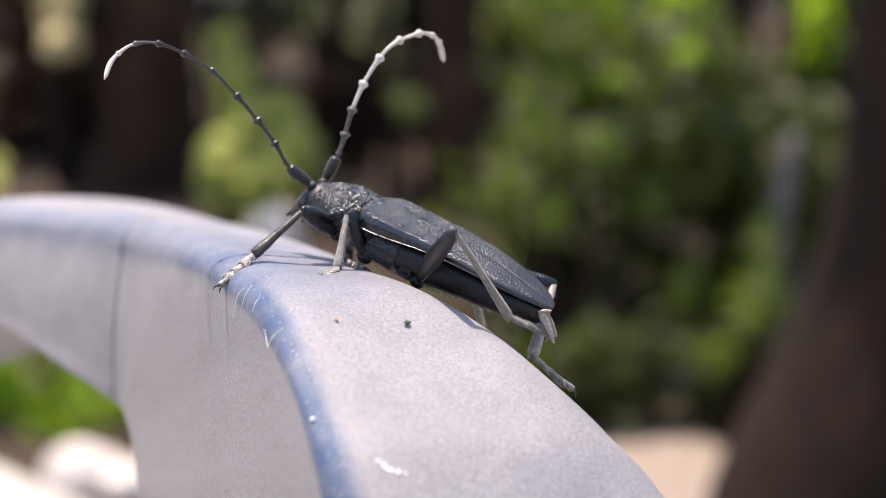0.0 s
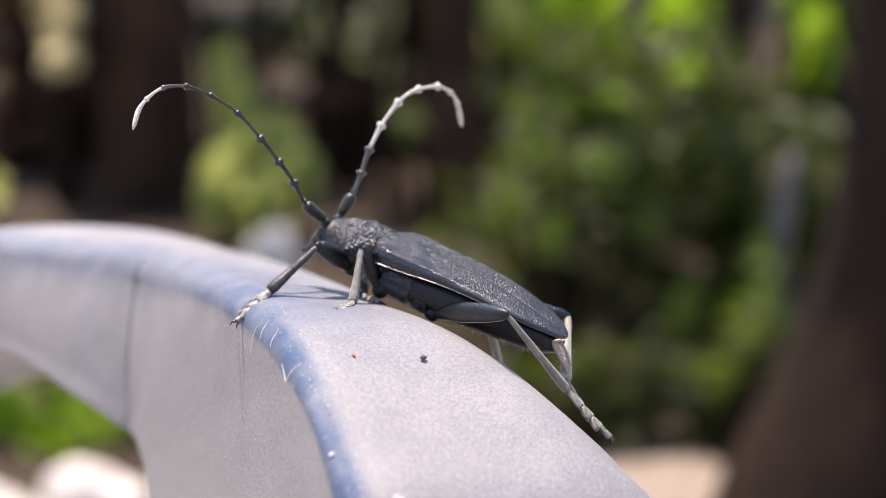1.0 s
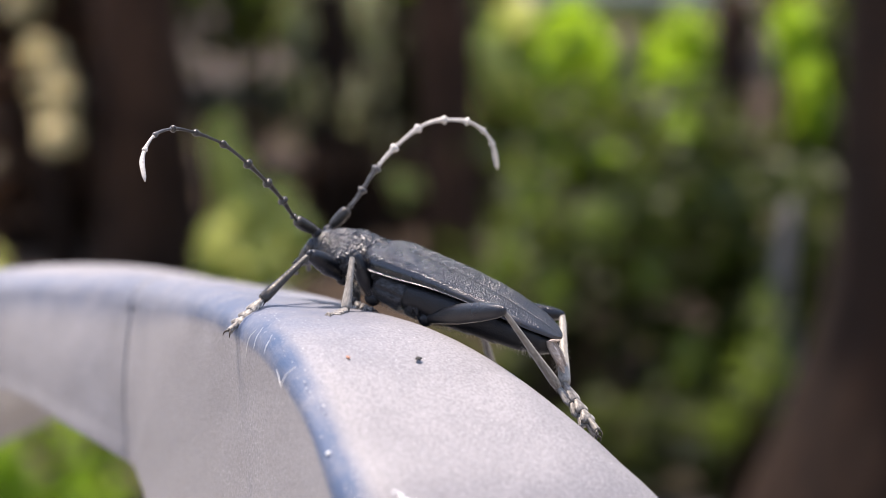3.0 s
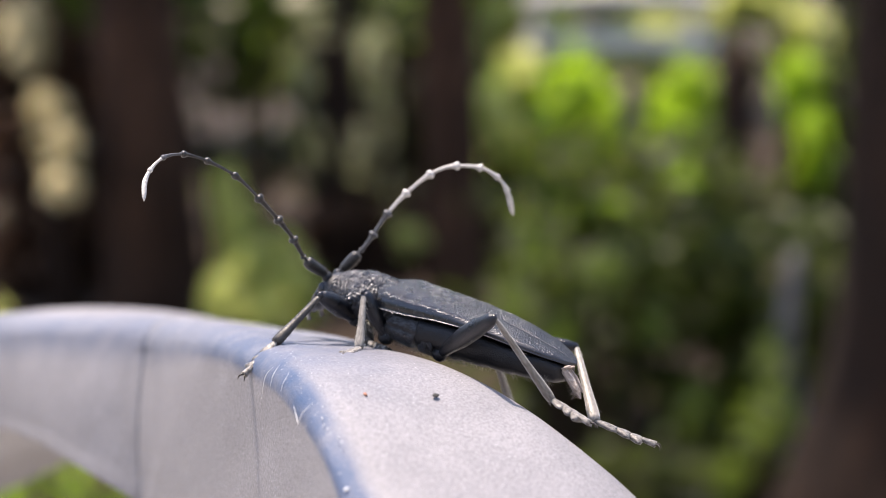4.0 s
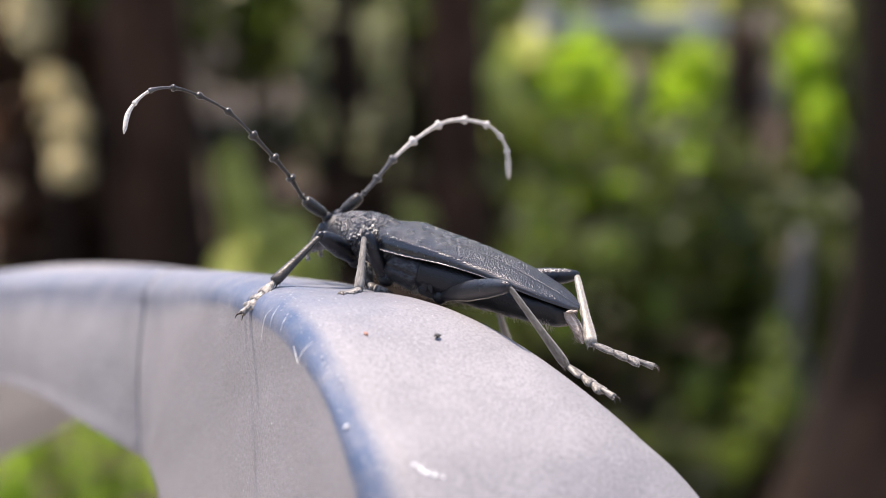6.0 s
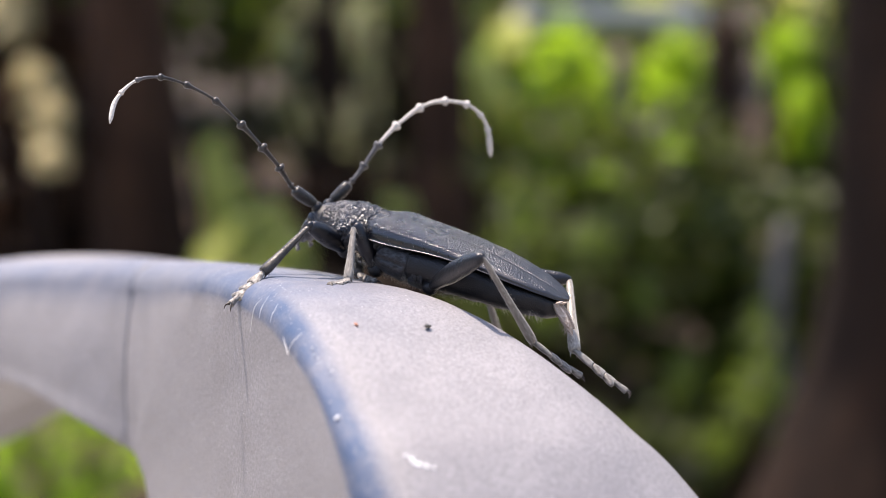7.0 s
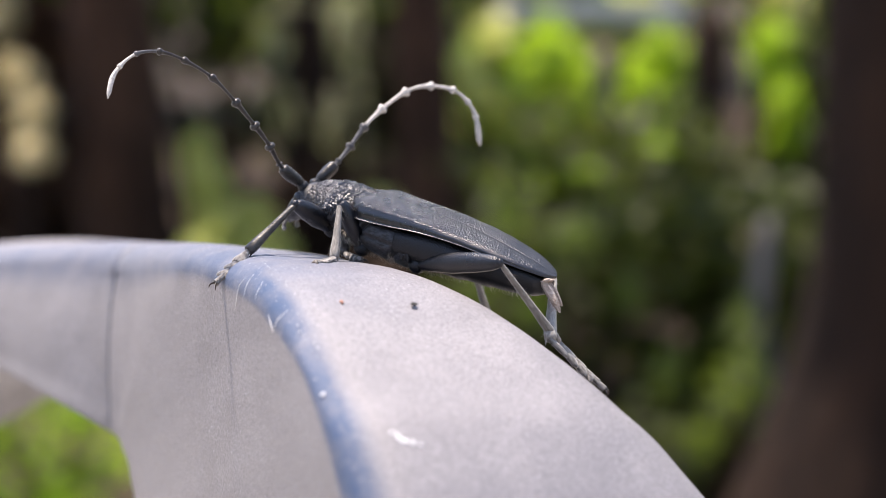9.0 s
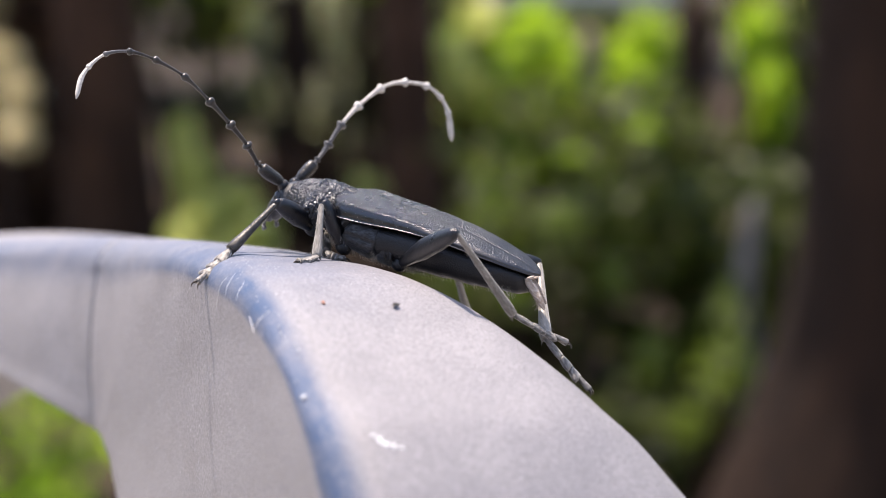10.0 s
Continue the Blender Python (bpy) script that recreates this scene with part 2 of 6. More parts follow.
def ground_mat():
    """Sandy soil in the open; leaf litter beyond, darkened to carry the trees' shade."""
    m = Mat("dry_soil_and_shaded_litter", 0.95, spec=0.2)
    n = m.noise(3.0, 6, 0.65)
    fine = m.noise(40, 4, 0.6)
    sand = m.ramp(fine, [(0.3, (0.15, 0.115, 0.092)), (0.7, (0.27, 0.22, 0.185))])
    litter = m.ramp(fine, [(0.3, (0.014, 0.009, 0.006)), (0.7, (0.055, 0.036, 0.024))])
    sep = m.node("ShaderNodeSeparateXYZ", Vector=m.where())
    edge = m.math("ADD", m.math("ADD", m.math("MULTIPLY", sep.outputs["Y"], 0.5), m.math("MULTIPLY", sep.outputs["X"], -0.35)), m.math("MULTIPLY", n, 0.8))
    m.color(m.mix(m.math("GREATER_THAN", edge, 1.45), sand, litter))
    m.bump(n, 0.5, 0.02).bump(fine, 0.5, 0.004)
    return m.m


M_GROUND = ground_mat()
M_BARK = bark_mat("dark_bark", (0.012, 0.006, 0.0035), (0.046, 0.024, 0.014))
# Brown bark darkened to stand in for the canopy's shade on the trunk.
M_BARK_SHADED = bark_mat("shaded_brown_bark", (0.008, 0.004, 0.0024), (0.034, 0.0165, 0.0095))
M_BARK_WARM = bark_mat("warm_brown_bark", (0.020, 0.010, 0.006), (0.105, 0.052, 0.030))
# Sunlight is put into this green; two darker copies of it follow.
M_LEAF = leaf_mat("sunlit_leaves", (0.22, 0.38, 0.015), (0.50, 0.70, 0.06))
M_LEAF_YELLOW = leaf_mat("yellow_green_leaves", (0.42, 0.48, 0.09), (0.74, 0.76, 0.32))
M_LEAF_DRY = leaf_mat("dry_tan_leaves", (0.58, 0.50, 0.28), (0.85, 0.78, 0.52))
M_LEAF_PALE = leaf_mat("pale_grey_green_leaves", (0.22, 0.25, 0.12), (0.38, 0.40, 0.24))
# The same green dimmed to stand in for half shade.
M_LEAF_HALF_SHADE = leaf_mat("half_shaded_green_leaves", (0.05, 0.09, 0.01), (0.16, 0.23, 0.025))
M_BARK_GREY = bark_mat("pale_grey_bark", (0.10, 0.095, 0.10), (0.24, 0.23, 0.24))
M_PALE_WOOD = bark_mat("pale_weathered_wood", (0.50, 0.48, 0.45), (0.72, 0.70, 0.66))
M_TAN_WOOD = bark_mat("tan_weathered_wood", (0.20, 0.15, 0.11), (0.42, 0.34, 0.27))
M_TERRACE = plain_mat("cream_concrete", (0.30, 0.28, 0.25), (0.42, 0.39, 0.35), 9.0, 0.9, 0.3, 0.004)
M_LEAF_BROWN = leaf_mat("withered_brown_leaves", (0.03, 0.016, 0.010), (0.20, 0.105, 0.06))
M_STONE = plain_mat("pale_stone", (0.45, 0.40, 0.36), (0.66, 0.60, 0.55), 12.0, 0.85, 0.4, 0.005)
# The same green darkened to stand in for shade.
M_LEAF_SHADED = leaf_mat("shaded_green_leaves", (0.025, 0.040, 0.006), (0.095, 0.125, 0.02))
M_DIRT = plain_mat("dark_dirt", (0.012, 0.011, 0.010), (0.05, 0.045, 0.04), 3000)
M_RUST = plain_mat("rusty_dirt", (0.25, 0.09, 0.05), (0.42, 0.2, 0.13), 3000)
M_DUST = plain_mat("pale_dust", (0.34, 0.34, 0.35), (0.5, 0.5, 0.5), 3000)
M_FIBRE = plain_mat("pale_fluff", (0.55, 0.55, 0.56), (0.8, 0.8, 0.8), 3000)


# ---- mesh helpers ----
def link_mesh(name, bm, material, parent=None, label="", smooth=True):
    me = bpy.data.meshes.new(name)
    for f in bm.faces:
        f.smooth = smooth
    bm.to_mesh(me)
    bm.free()
    me.materials.append(material)
    ob = new(name, me)
    if parent is not None:
        ob.parent = parent
    if label:
        tagged(ob, label)
    return ob


def part(name, bm, material, parent, label="", smooth=True):
    return link_mesh(name, bm, material, parent, label, smooth)


def skin(bm, rings, closed=True, caps=True):
    """Faces between rings of points, all of one length."""
    vs = [[bm.verts.new(p) for p in ring] for ring in rings]
    n = len(rings[0])
    for a, b in zip(vs, vs[1:]):
        for k in range(n if closed else n - 1):
            j = (k + 1) % n
            try:
                bm.faces.new((a[k], a[j], b[j], b[k]))
            except ValueError:
                pass
    if caps and closed:
        bm.faces.new(list(reversed(vs[0])))
        bm.faces.new(vs[-1])
    bmesh.ops.recalc_face_normals(bm, faces=bm.faces[:])
    return vs


def catmull(pts, n):
    """A smooth line through pts, n points from knot to knot."""
    pts = [Vector(p) for p in pts]
    ext = [pts[0] * 2 - pts[1], *pts, pts[-1] * 2 - pts[-2]]
    out = []
    for i in range(1, len(ext) - 2):
        a, b, c, d = ext[i - 1 : i + 3]
        for k in range(n):
            t = k / n
            out.append(0.5 * ((2 * b) + (c - a) * t + (2 * a - 5 * b + 4 * c - d) * t * t + (3 * b - a - 3 * c + d) * t**3))
    out.append(pts[-1])
    return out


def table(x, rows):
    """A value read from rows of (x, value), eased between them."""
    if x <= rows[0][0]:
        return rows[0][1]
    for (x0, v0), (x1, v1) in zip(rows, rows[1:]):
        if x <= x1:
            t = (x - x0) / (x1 - x0)
            t = t * t * (3 - 2 * t) * 0.5 + t * 0.5
            return v0 + (v1 - v0) * t
    return rows[-1][1]


def curve(x, rows):
    """A value read from rows of (x, value) along a smooth line through them."""
    x = min(max(x, rows[0][0]), rows[-1][0])
    i = max(k for k in range(len(rows) - 1) if rows[k][0] <= x)

    def slope(k):
        a, b = rows[max(k - 1, 0)], rows[min(k + 1, len(rows) - 1)]
        return (b[1] - a[1]) / (b[0] - a[0])

    (x0, v0), (x1, v1) = rows[i], rows[i + 1]
    w = x1 - x0
    t = (x - x0) / w
    return v0 * (1 + 2 * t) * (1 - t) ** 2 + slope(i) * w * t * (1 - t) ** 2 + v1 * t * t * (3 - 2 * t) + slope(i + 1) * w * t * t * (t - 1)


def tube(bm, line, radii, sides=10, flat=1.0, taper_caps=True):
    """A round rod along a line of points."""
    line = [Vector(p) for p in line]
    up, rings = Vector((0.13, 0.21, 0.97)), []
    for i, p in enumerate(line):
        d = (line[min(i + 1, len(line) - 1)] - line[max(i - 1, 0)]).normalized()
        s = d.cross(up).normalized()
        up = s.cross(d).normalized()
        r = radii[i]
        rings.append([p + (s * math.cos(a) + up * math.sin(a) * flat) * r for a in (2 * math.pi * k / sides for k in range(sides))])
    skin(bm, rings)


# ---- the chair's armrest ----
CM, MM = 0.01, 0.001
TOP = 66.0
# Near top edge, lower rim of the side wall (centimetres), turn and tilt of the cross direction (degrees), width, crown and edge lift.
STATIONS = [
    ((-18.0, 27.0, -6.95), (-18.0, 27.0, -8.2), 33, 12.51, 4.57, 0.1, 0.53),
    ((-13.0, 18.8, -4.45), (-13.0, 18.8, -5.8), 33, 12.51, 4.57, 0.1, 0.53),
    ((-9.02, 12.5, -2.5), (-9.05, 12.5, -3.8), 33, -8.73, 4.18, 0.053, 0.76),
    ((-7.13, 9.6, -1.8), (-7.07, 9.0, -3.2), 33, 0.31, 4.2, 0.047, 0.14),
    ((-5.7, 7.6, -1.47), (-5.77, 7.0, -3.25), 33, 7.77, 4.02, 0.04, 0.38),
    ((-4.55, 6.0, -1.28), (-4.7, 5.9, -3.54), 33, 11.63, 3.45, 0.033, 0.76),
    ((-3.05, 1.6, -0.55), (-4.56, 5.6, -3.56), 33, 11.26, 2.72, 0.027, 0.08),
    ((-2.24, -0.6, -0.41), (-4.47, 5.35, -3.65), 33, 7.06, 2.61, 0.019, 0.35),
    ((-1.77, -1.8, -0.56), (-4.36, 5.05, -3.77), 31, 3.7, 3.1, 0.018, 0.5),
    ((-1.43, -2.75, -0.82), (-4.3, 4.85, -3.95), 29, 3.35, 3.67, 0.02, -0.12),
    ((-1.24, -3.35, -1.14), (-4.22, 4.6, -4.15), 27, 4.37, 4.06, 0.03, 0.3),
    ((-1.08, -3.85, -1.54), (-4.16, 4.4, -4.47), 26, 5.74, 4.16, 0.047, 0.36),
    ((-0.86, -4.5, -2.35), (-4.03, 4.3, -5.2), 25, 5.25, 4.92, 0.039, 0.41),
    ((-0.68, -5.05, -3.6), (-3.98, 4.15, -6.4), 25, 3.67, 5.42, 0.033, 0.41),
    ((-0.58, -5.4, -6.0), (-3.92, 4.0, -8.8), 25, 2.4, 5.13, 0.048, 0.41),
    ((-0.5, -5.7, -14.0), (-3.75, 3.6, -17.0), 25, 1.57, 4.6, 0.08, 0.41),
    ((-0.3, -6.4, -61.0), (-3.0, 1.4, -61.0), 25, 1.57, 4.6, 0.08, 0.41),
]
# Radius of the rolled far edge.
ROLL = 1.2


def arm_profile(a, width, crown, lift):
    """Height of the top over the near edge's chord, a centimetres across it."""
    rise = lift * (1 - (1 - min(max(a, 0), 0.55) / 0.55) ** 2) ** 0.5
    edge = min(max(a - (width - ROLL), 0) / ROLL, 1)
    return rise - crown * max(a - 0.7, 0) ** 2 - ROLL * (1 - math.sqrt(1 - edge**2))


def arm_stations():
    near = catmull([s[0] for s in STATIONS], 12)
    low = catmull([s[1] for s in STATIONS], 12)
    turn = catmull([s[2:5] for s in STATIONS], 12)
    bend = catmull([(s[5], s[6], 0) for s in STATIONS], 12)
    for some in (turn, bend):
        for again in range(3):
            some[:] = [sum((some[min(max(i + k, 0), len(some) - 1)] for k in range(-9, 10)), Vector((0, 0, 0))) / 19 for i in range(len(some))]
    out = []
    for i, p in enumerate(near):
        t = (near[min(i + 1, len(near) - 1)] - near[max(i - 1, 0)]).normalized()
        ang, th = radians(turn[i].x), radians(turn[i].y)
        across = Vector((math.cos(ang), math.sin(ang), 0))
        normal = across.cross(t).normalized()
        if normal.z < 0:
            normal = -normal
        across, normal = across * math.cos(th) - normal * math.sin(th), normal * math.cos(th) + across * math.sin(th)
        out.append((p, low[i], across, normal, (turn[i].z, bend[i].x, bend[i].y)))
    return out


ARM = arm_stations()
ACROSS = [0, 0.02, 0.05, 0.09, 0.14, 0.20, 0.27, 0.35, 0.44, 0.54, 0.7, 0.9]


def arm_across(width):
    """Stops across the top: the near edge, the flat and the rolled far edge, which follow the width."""
    flat = width - ROLL
    return ACROSS + [0.9 + (flat - 0.9) * k / 8 for k in range(1, 9)] + [flat + ROLL * math.sin(math.pi / 2 * k / 12) for k in range(1, 13)]


def arm_point(u, a):
    """A place on the armrest's top, in metres, and its normal: u stations along, a centimetres across."""
    k = min(max(u * 12, 0), len(ARM) - 1.001)
    i, f = int(k), k - int(k)
    out, nor = [], []
    for p, low, across, normal, shape in ARM[i : i + 2]:
        out.append(p + across * a + normal * arm_profile(a, *shape))
        slope = (arm_profile(a + 0.03, *shape) - arm_profile(a, *shape)) / 0.03
        nor.append((normal - across * slope).normalized())
    return (out[0].lerp(out[1], f) + Vector((0, 0, TOP))) * CM, nor[0].lerp(nor[1], f).normalized()


def build_armrest():
    rings, marks = [], []
    for i, (p, low, across, normal, shape) in enumerate(ARM):
        seam = 0.026 * math.exp(-(((i - 60.0) / 0.75) ** 2))
        ring, mark = [], []
        turn = min(1.0, max(0.0, (i - 66) / 24))
        for f in (0, 0.02, 0.05, 0.08, 0.10, 0.13, 0.2, 0.3, 0.4, 0.5, 0.6, 0.7, 0.78, 0.84, 0.88, 0.91, 0.94, 0.965, 0.985):
            lip = (0.03 if i < 62 else 0.03 * max(0.0, 1 - (i - 62) / 14)) * max(0.0, 1 - f / 0.12) ** 0.5
            bow = across * (-0.08 * math.sin(math.pi * f) - lip + seam)
            ring.append(low.lerp(p, f) + bow)
            mark.append(max(0.0, 1 - (1 - f) * (p - low).length / (0.42 - 0.30 * turn)) ** 1.5 * (0.5 + 0.5 * turn))
        for a in arm_across(shape[0]):
            ring.append(p + across * a + normal * (arm_profile(a, *shape) - seam * (a < 0.5)))
            band = min(1.0, max(0.0, 1.3 - abs(a - 0.09) / (0.5 - 0.33 * turn))) * (0.5 + 0.5 * turn)
            crest = 0.85 * max(0.0, 1 - a / 2.4) * math.exp(-(((i - 79) / 15) ** 2))
            mark.append(max(band, crest))
        end = ring[-1]
        far_low = low + across * (shape[0] + 0.1)
        for k in range(1, 7):
            ring.append(end.lerp(far_low, k / 6))
            mark.append(0.0)
        rings.append([(v + Vector((0, 0, TOP))) * CM for v in ring])
        marks.append(mark)
    chair = new("garden_chair")
    chair.location = (0, 0, 0)
    tagged(chair, "pale blue-grey weathered plastic garden chair armrest on its front leg", "chair")
    joint = [[q.lerp(p, 0.06) for p, q in zip(rings[59], rings[60])]]
    for name, some, shade in (("armrest", rings[:60] + joint, marks[:61]), ("front_leg", rings[60:], marks[60:])):
        bm = bmesh.new()
        rub = bm.verts.layers.float.new("rub")
        for row, mark in zip(skin(bm, some), shade):
            for v, m in zip(row, mark):
                v[rub] = m
        part(name, bm, M_PLASTIC, chair)
    return chair


build_armrest()


# ---- dirt and dust on the armrest ----
def crumb(name, at, normal, size, material, label, category, seed=1):
    """A small flat lump lying on the plastic; at in millimetres."""
    bm = bmesh.new()
    bmesh.ops.create_icosphere(bm, subdivisions=2, radius=1.0)
    for v in bm.verts:
        v.co *= 1 + 0.35 * noise.noise(v.co * 1.7 + Vector((seed * 3.1, 0, 0)))
        v.co = Vector((v.co.x * size[0], v.co.y * size[1], v.co.z * size[2])) * MM
    ob = link_mesh(name, bm, material)
    ob.matrix_basis = Matrix.Translation(Vector(at) * MM) @ Vector(normal).to_track_quat("Z", "X").to_matrix().to_4x4() @ Matrix.Rotation(seed * 1.3, 4, "Z")
    tagged(ob, label, category)


def fibre(line, radius, label):
    """A fine hair of fluff along a line in millimetres."""
    bm = bmesh.new()
    pts = catmull(line, 6)
    n = len(pts)
    tube(bm, [p * MM for p in pts], [radius * MM * (1.0 - 0.6 * abs(2 * k / n - 1)) for k in range(n)], 5)
    tagged(link_mesh("fibre", bm, M_FIBRE), label, "fluff", "fluff on the armrest")


def dust():
    """Pale grains and short scratches of dust scattered on the plastic."""
    rnd = random.Random(77)
    verts, faces = [], []

    def grain(p, n, along, long, wide):
        side = n.cross(along).normalized()
        i = len(verts)
        for a, s in ((-1, 0), (0, -1), (1, 0), (0, 1)):
            verts.append(p + along * a * long + side * s * wide)
        verts.append(p + n * wide * 0.8)
        for k in range(4):
            faces.append((i + k, i + (k + 1) % 4, i + 4))

    for k in range(1500):
        u = rnd.uniform(5.2, 13.0)
        a = min(abs(rnd.gauss(0.0, 0.9)), 4.3) if rnd.random() < 0.55 else rnd.uniform(0.1, 4.3)
        p, n = arm_point(u, min(a, ARM[int(u * 12)][4][0] - 0.3))
        r = rnd.choice((0.02, 0.03, 0.03, 0.04, 0.04, 0.05, 0.07)) * MM
        t = n.orthogonal().normalized()
        t = Matrix.Rotation(rnd.uniform(0, 6.28), 3, n) @ t
        grain(p, n, t, r * rnd.uniform(0.8, 1.6), r)
    for k in range(1300):
        u = rnd.uniform(5.1, 12.0)
        i = int(u * 12)
        p, low, across, normal, shape = ARM[i]
        f = rnd.uniform(0.05, 0.97)
        q = (low.lerp(p, f) - across * 0.08 * math.sin(math.pi * f) + Vector((0, 0, TOP))) * CM
        n = -across
        r = rnd.choice((0.025, 0.03, 0.04, 0.05)) * MM
        down = Vector((0.1 * rnd.uniform(-1, 1), 0, 1)).normalized()
        grain(q, n, down, r * (rnd.uniform(2, 7) if rnd.random() < 0.25 else rnd.uniform(0.8, 1.5)), r)
    me = bpy.data.meshes.new("dust")
    me.from_pydata(verts, [], faces)
    me.materials.append(M_DUST)
    tagged(new("dust", me), "pale dust grains scattered over the plastic armrest", "dust", kind="stuff")


crumb("dirt_speck", (-3.55, -14.0, 655.30), (0.34, -0.1, 0.94), (0.55, 0.32, 0.16), M_DIRT, "small black speck of dirt on the armrest", "dirt", 1)
crumb("crumb", (-10.76, -16.89, 656.22), (0.2, -0.16, 0.97), (0.36, 0.2, 0.14), M_RUST, "tiny reddish crumb on the armrest", "crumb", 2)
crumb("crumb", (-12.21, -32.22, 650.34), (-0.51, -0.56, 0.65), (0.22, 0.26, 0.12), M_FIBRE, "white crumb on the blue edge of the armrest", "crumb", 3)
for k, (at, size) in enumerate((((-14.95, -21.98, 654.96), 0.18), ((-14.73, -23.1, 654.56), 0.2), ((-13.18, -25.91, 653.92), 0.2), ((-12.83, -26.74, 653.65), 0.22), ((-12.95, -30.22, 651.4), 0.14))):
    crumb("crumb", at, (-0.4, -0.42, 0.82), (size * 0.65, size * 0.5, 0.06), M_DUST, "tiny pale crumb on the blue edge", "crumb", 5 + k)
for k, (at, size) in enumerate((((-5.76, -36.96, 647.76), 0.22), ((-5.2, -37.2, 647.40), 0.34), ((-4.65, -37.41, 647.05), 0.36), ((-3.9, -37.3, 646.8), 0.26), ((-3.22, -37.14, 646.57), 0.2))):
    crumb("scuff", at, (0.36, -0.5, 0.78), (size * 1.3, size * 0.7, 0.05), M_FIBRE, "pale scuff mark on the plastic", "scuff", 11 + k)
fibre([(-18.2, -16.7, 655.1), (-17.9, -17.6, 654.3), (-17.65, -18.6, 653.6)], 0.045, "short pale fluff fibre on the armrest edge")
fibre([(-17.65, -18.6, 653.7), (-17.1, -19.4, 655.0), (-16.0, -19.3, 656.0)], 0.045, "short pale fluff fibre on the armrest edge")
fibre([(-21.0, -7.9, 657.5), (-21.9, -7.6, 656.4), (-22.5, -6.6, 653.8)], 0.03, "fine pale hair caught on the armrest edge")
fibre([(-20.2, -8.6, 657.9), (-20.9, -9.3, 656.9), (-21.2, -9.6, 655.8)], 0.03, "fine pale hair caught on the armrest edge")
fibre([(-19.0, -11.5, 657.6), (-19.6, -12.4, 656.6), (-19.8, -12.7, 655.9)], 0.03, "fine pale hair caught on the armrest edge")
dust()


# ---- the beetle ----


def mm_part(name, bm, material, parent, label="", smooth=True):
    bmesh.ops.transform(bm, matrix=Matrix.Scale(MM, 4), verts=bm.verts[:])
    return part(name, bm, material, parent, label, smooth)


def axis_pose(p, q, up=(0, 0, 1)):
    """In the beetle's space, in millimetres: a limb's frame with its length along +X from p towards q, its back up."""
    p, q = Vector(p), Vector(q)
    x = (q - p).normalized()
    y = Vector(up).cross(x).normalized()
    z = x.cross(y)
    m = Matrix((x, y, z)).transposed().to_4x4()
    return Matrix.Translation(p * MM) @ m


def loft(xs, half, n=28, grain=0.0, seed=0):
    """Closed rings round the x axis; half(x, angle) gives y and z."""
    bm = bmesh.new()
    rings = []
    for i, x in enumerate(xs):
        ring = []
        for k in range(n):
            a = 2 * math.pi * k / n
            y, z = half(x, a)
            v = Vector((x, y, z))
            if grain:
                w = noise.noise(Vector((x * 0.9 + seed, y * 1.1, z * 1.1))) * grain
                v += Vector((0, y, z)).normalized() * w
            ring.append(v)
        rings.append(ring)
    skin(bm, rings)
    return bm


def span(a, b, n):
    return [a + (b - a) * k / (n - 1) for k in range(n)]


# Elytra: top line, side edge and half width along the body, in millimetres.
E_TOP = [(-22.0, 1.35), (-20, 2.05), (-17, 2.62), (-13, 3.26), (-8, 3.72), (-3, 3.93), (0, 3.93), (2.6, 3.6)]
E_EDGE = [(-22.0, 1.2), (-20, 1.6), (-17, 2.0), (-12, 2.4), (-7, 2.3), (-2, 1.7), (2.6, 1.3)]
E_WIDE = [(-22.0, 0.35), (-21.7, 0.95), (-20.8, 1.8), (-18.8, 2.95), (-15, 4.0), (-10, 4.55), (-4, 4.75), (0, 4.7), (1.6, 4.4), (2.6, 3.6)]


E_FLAT, E_STEEP = 0.80, 0.58


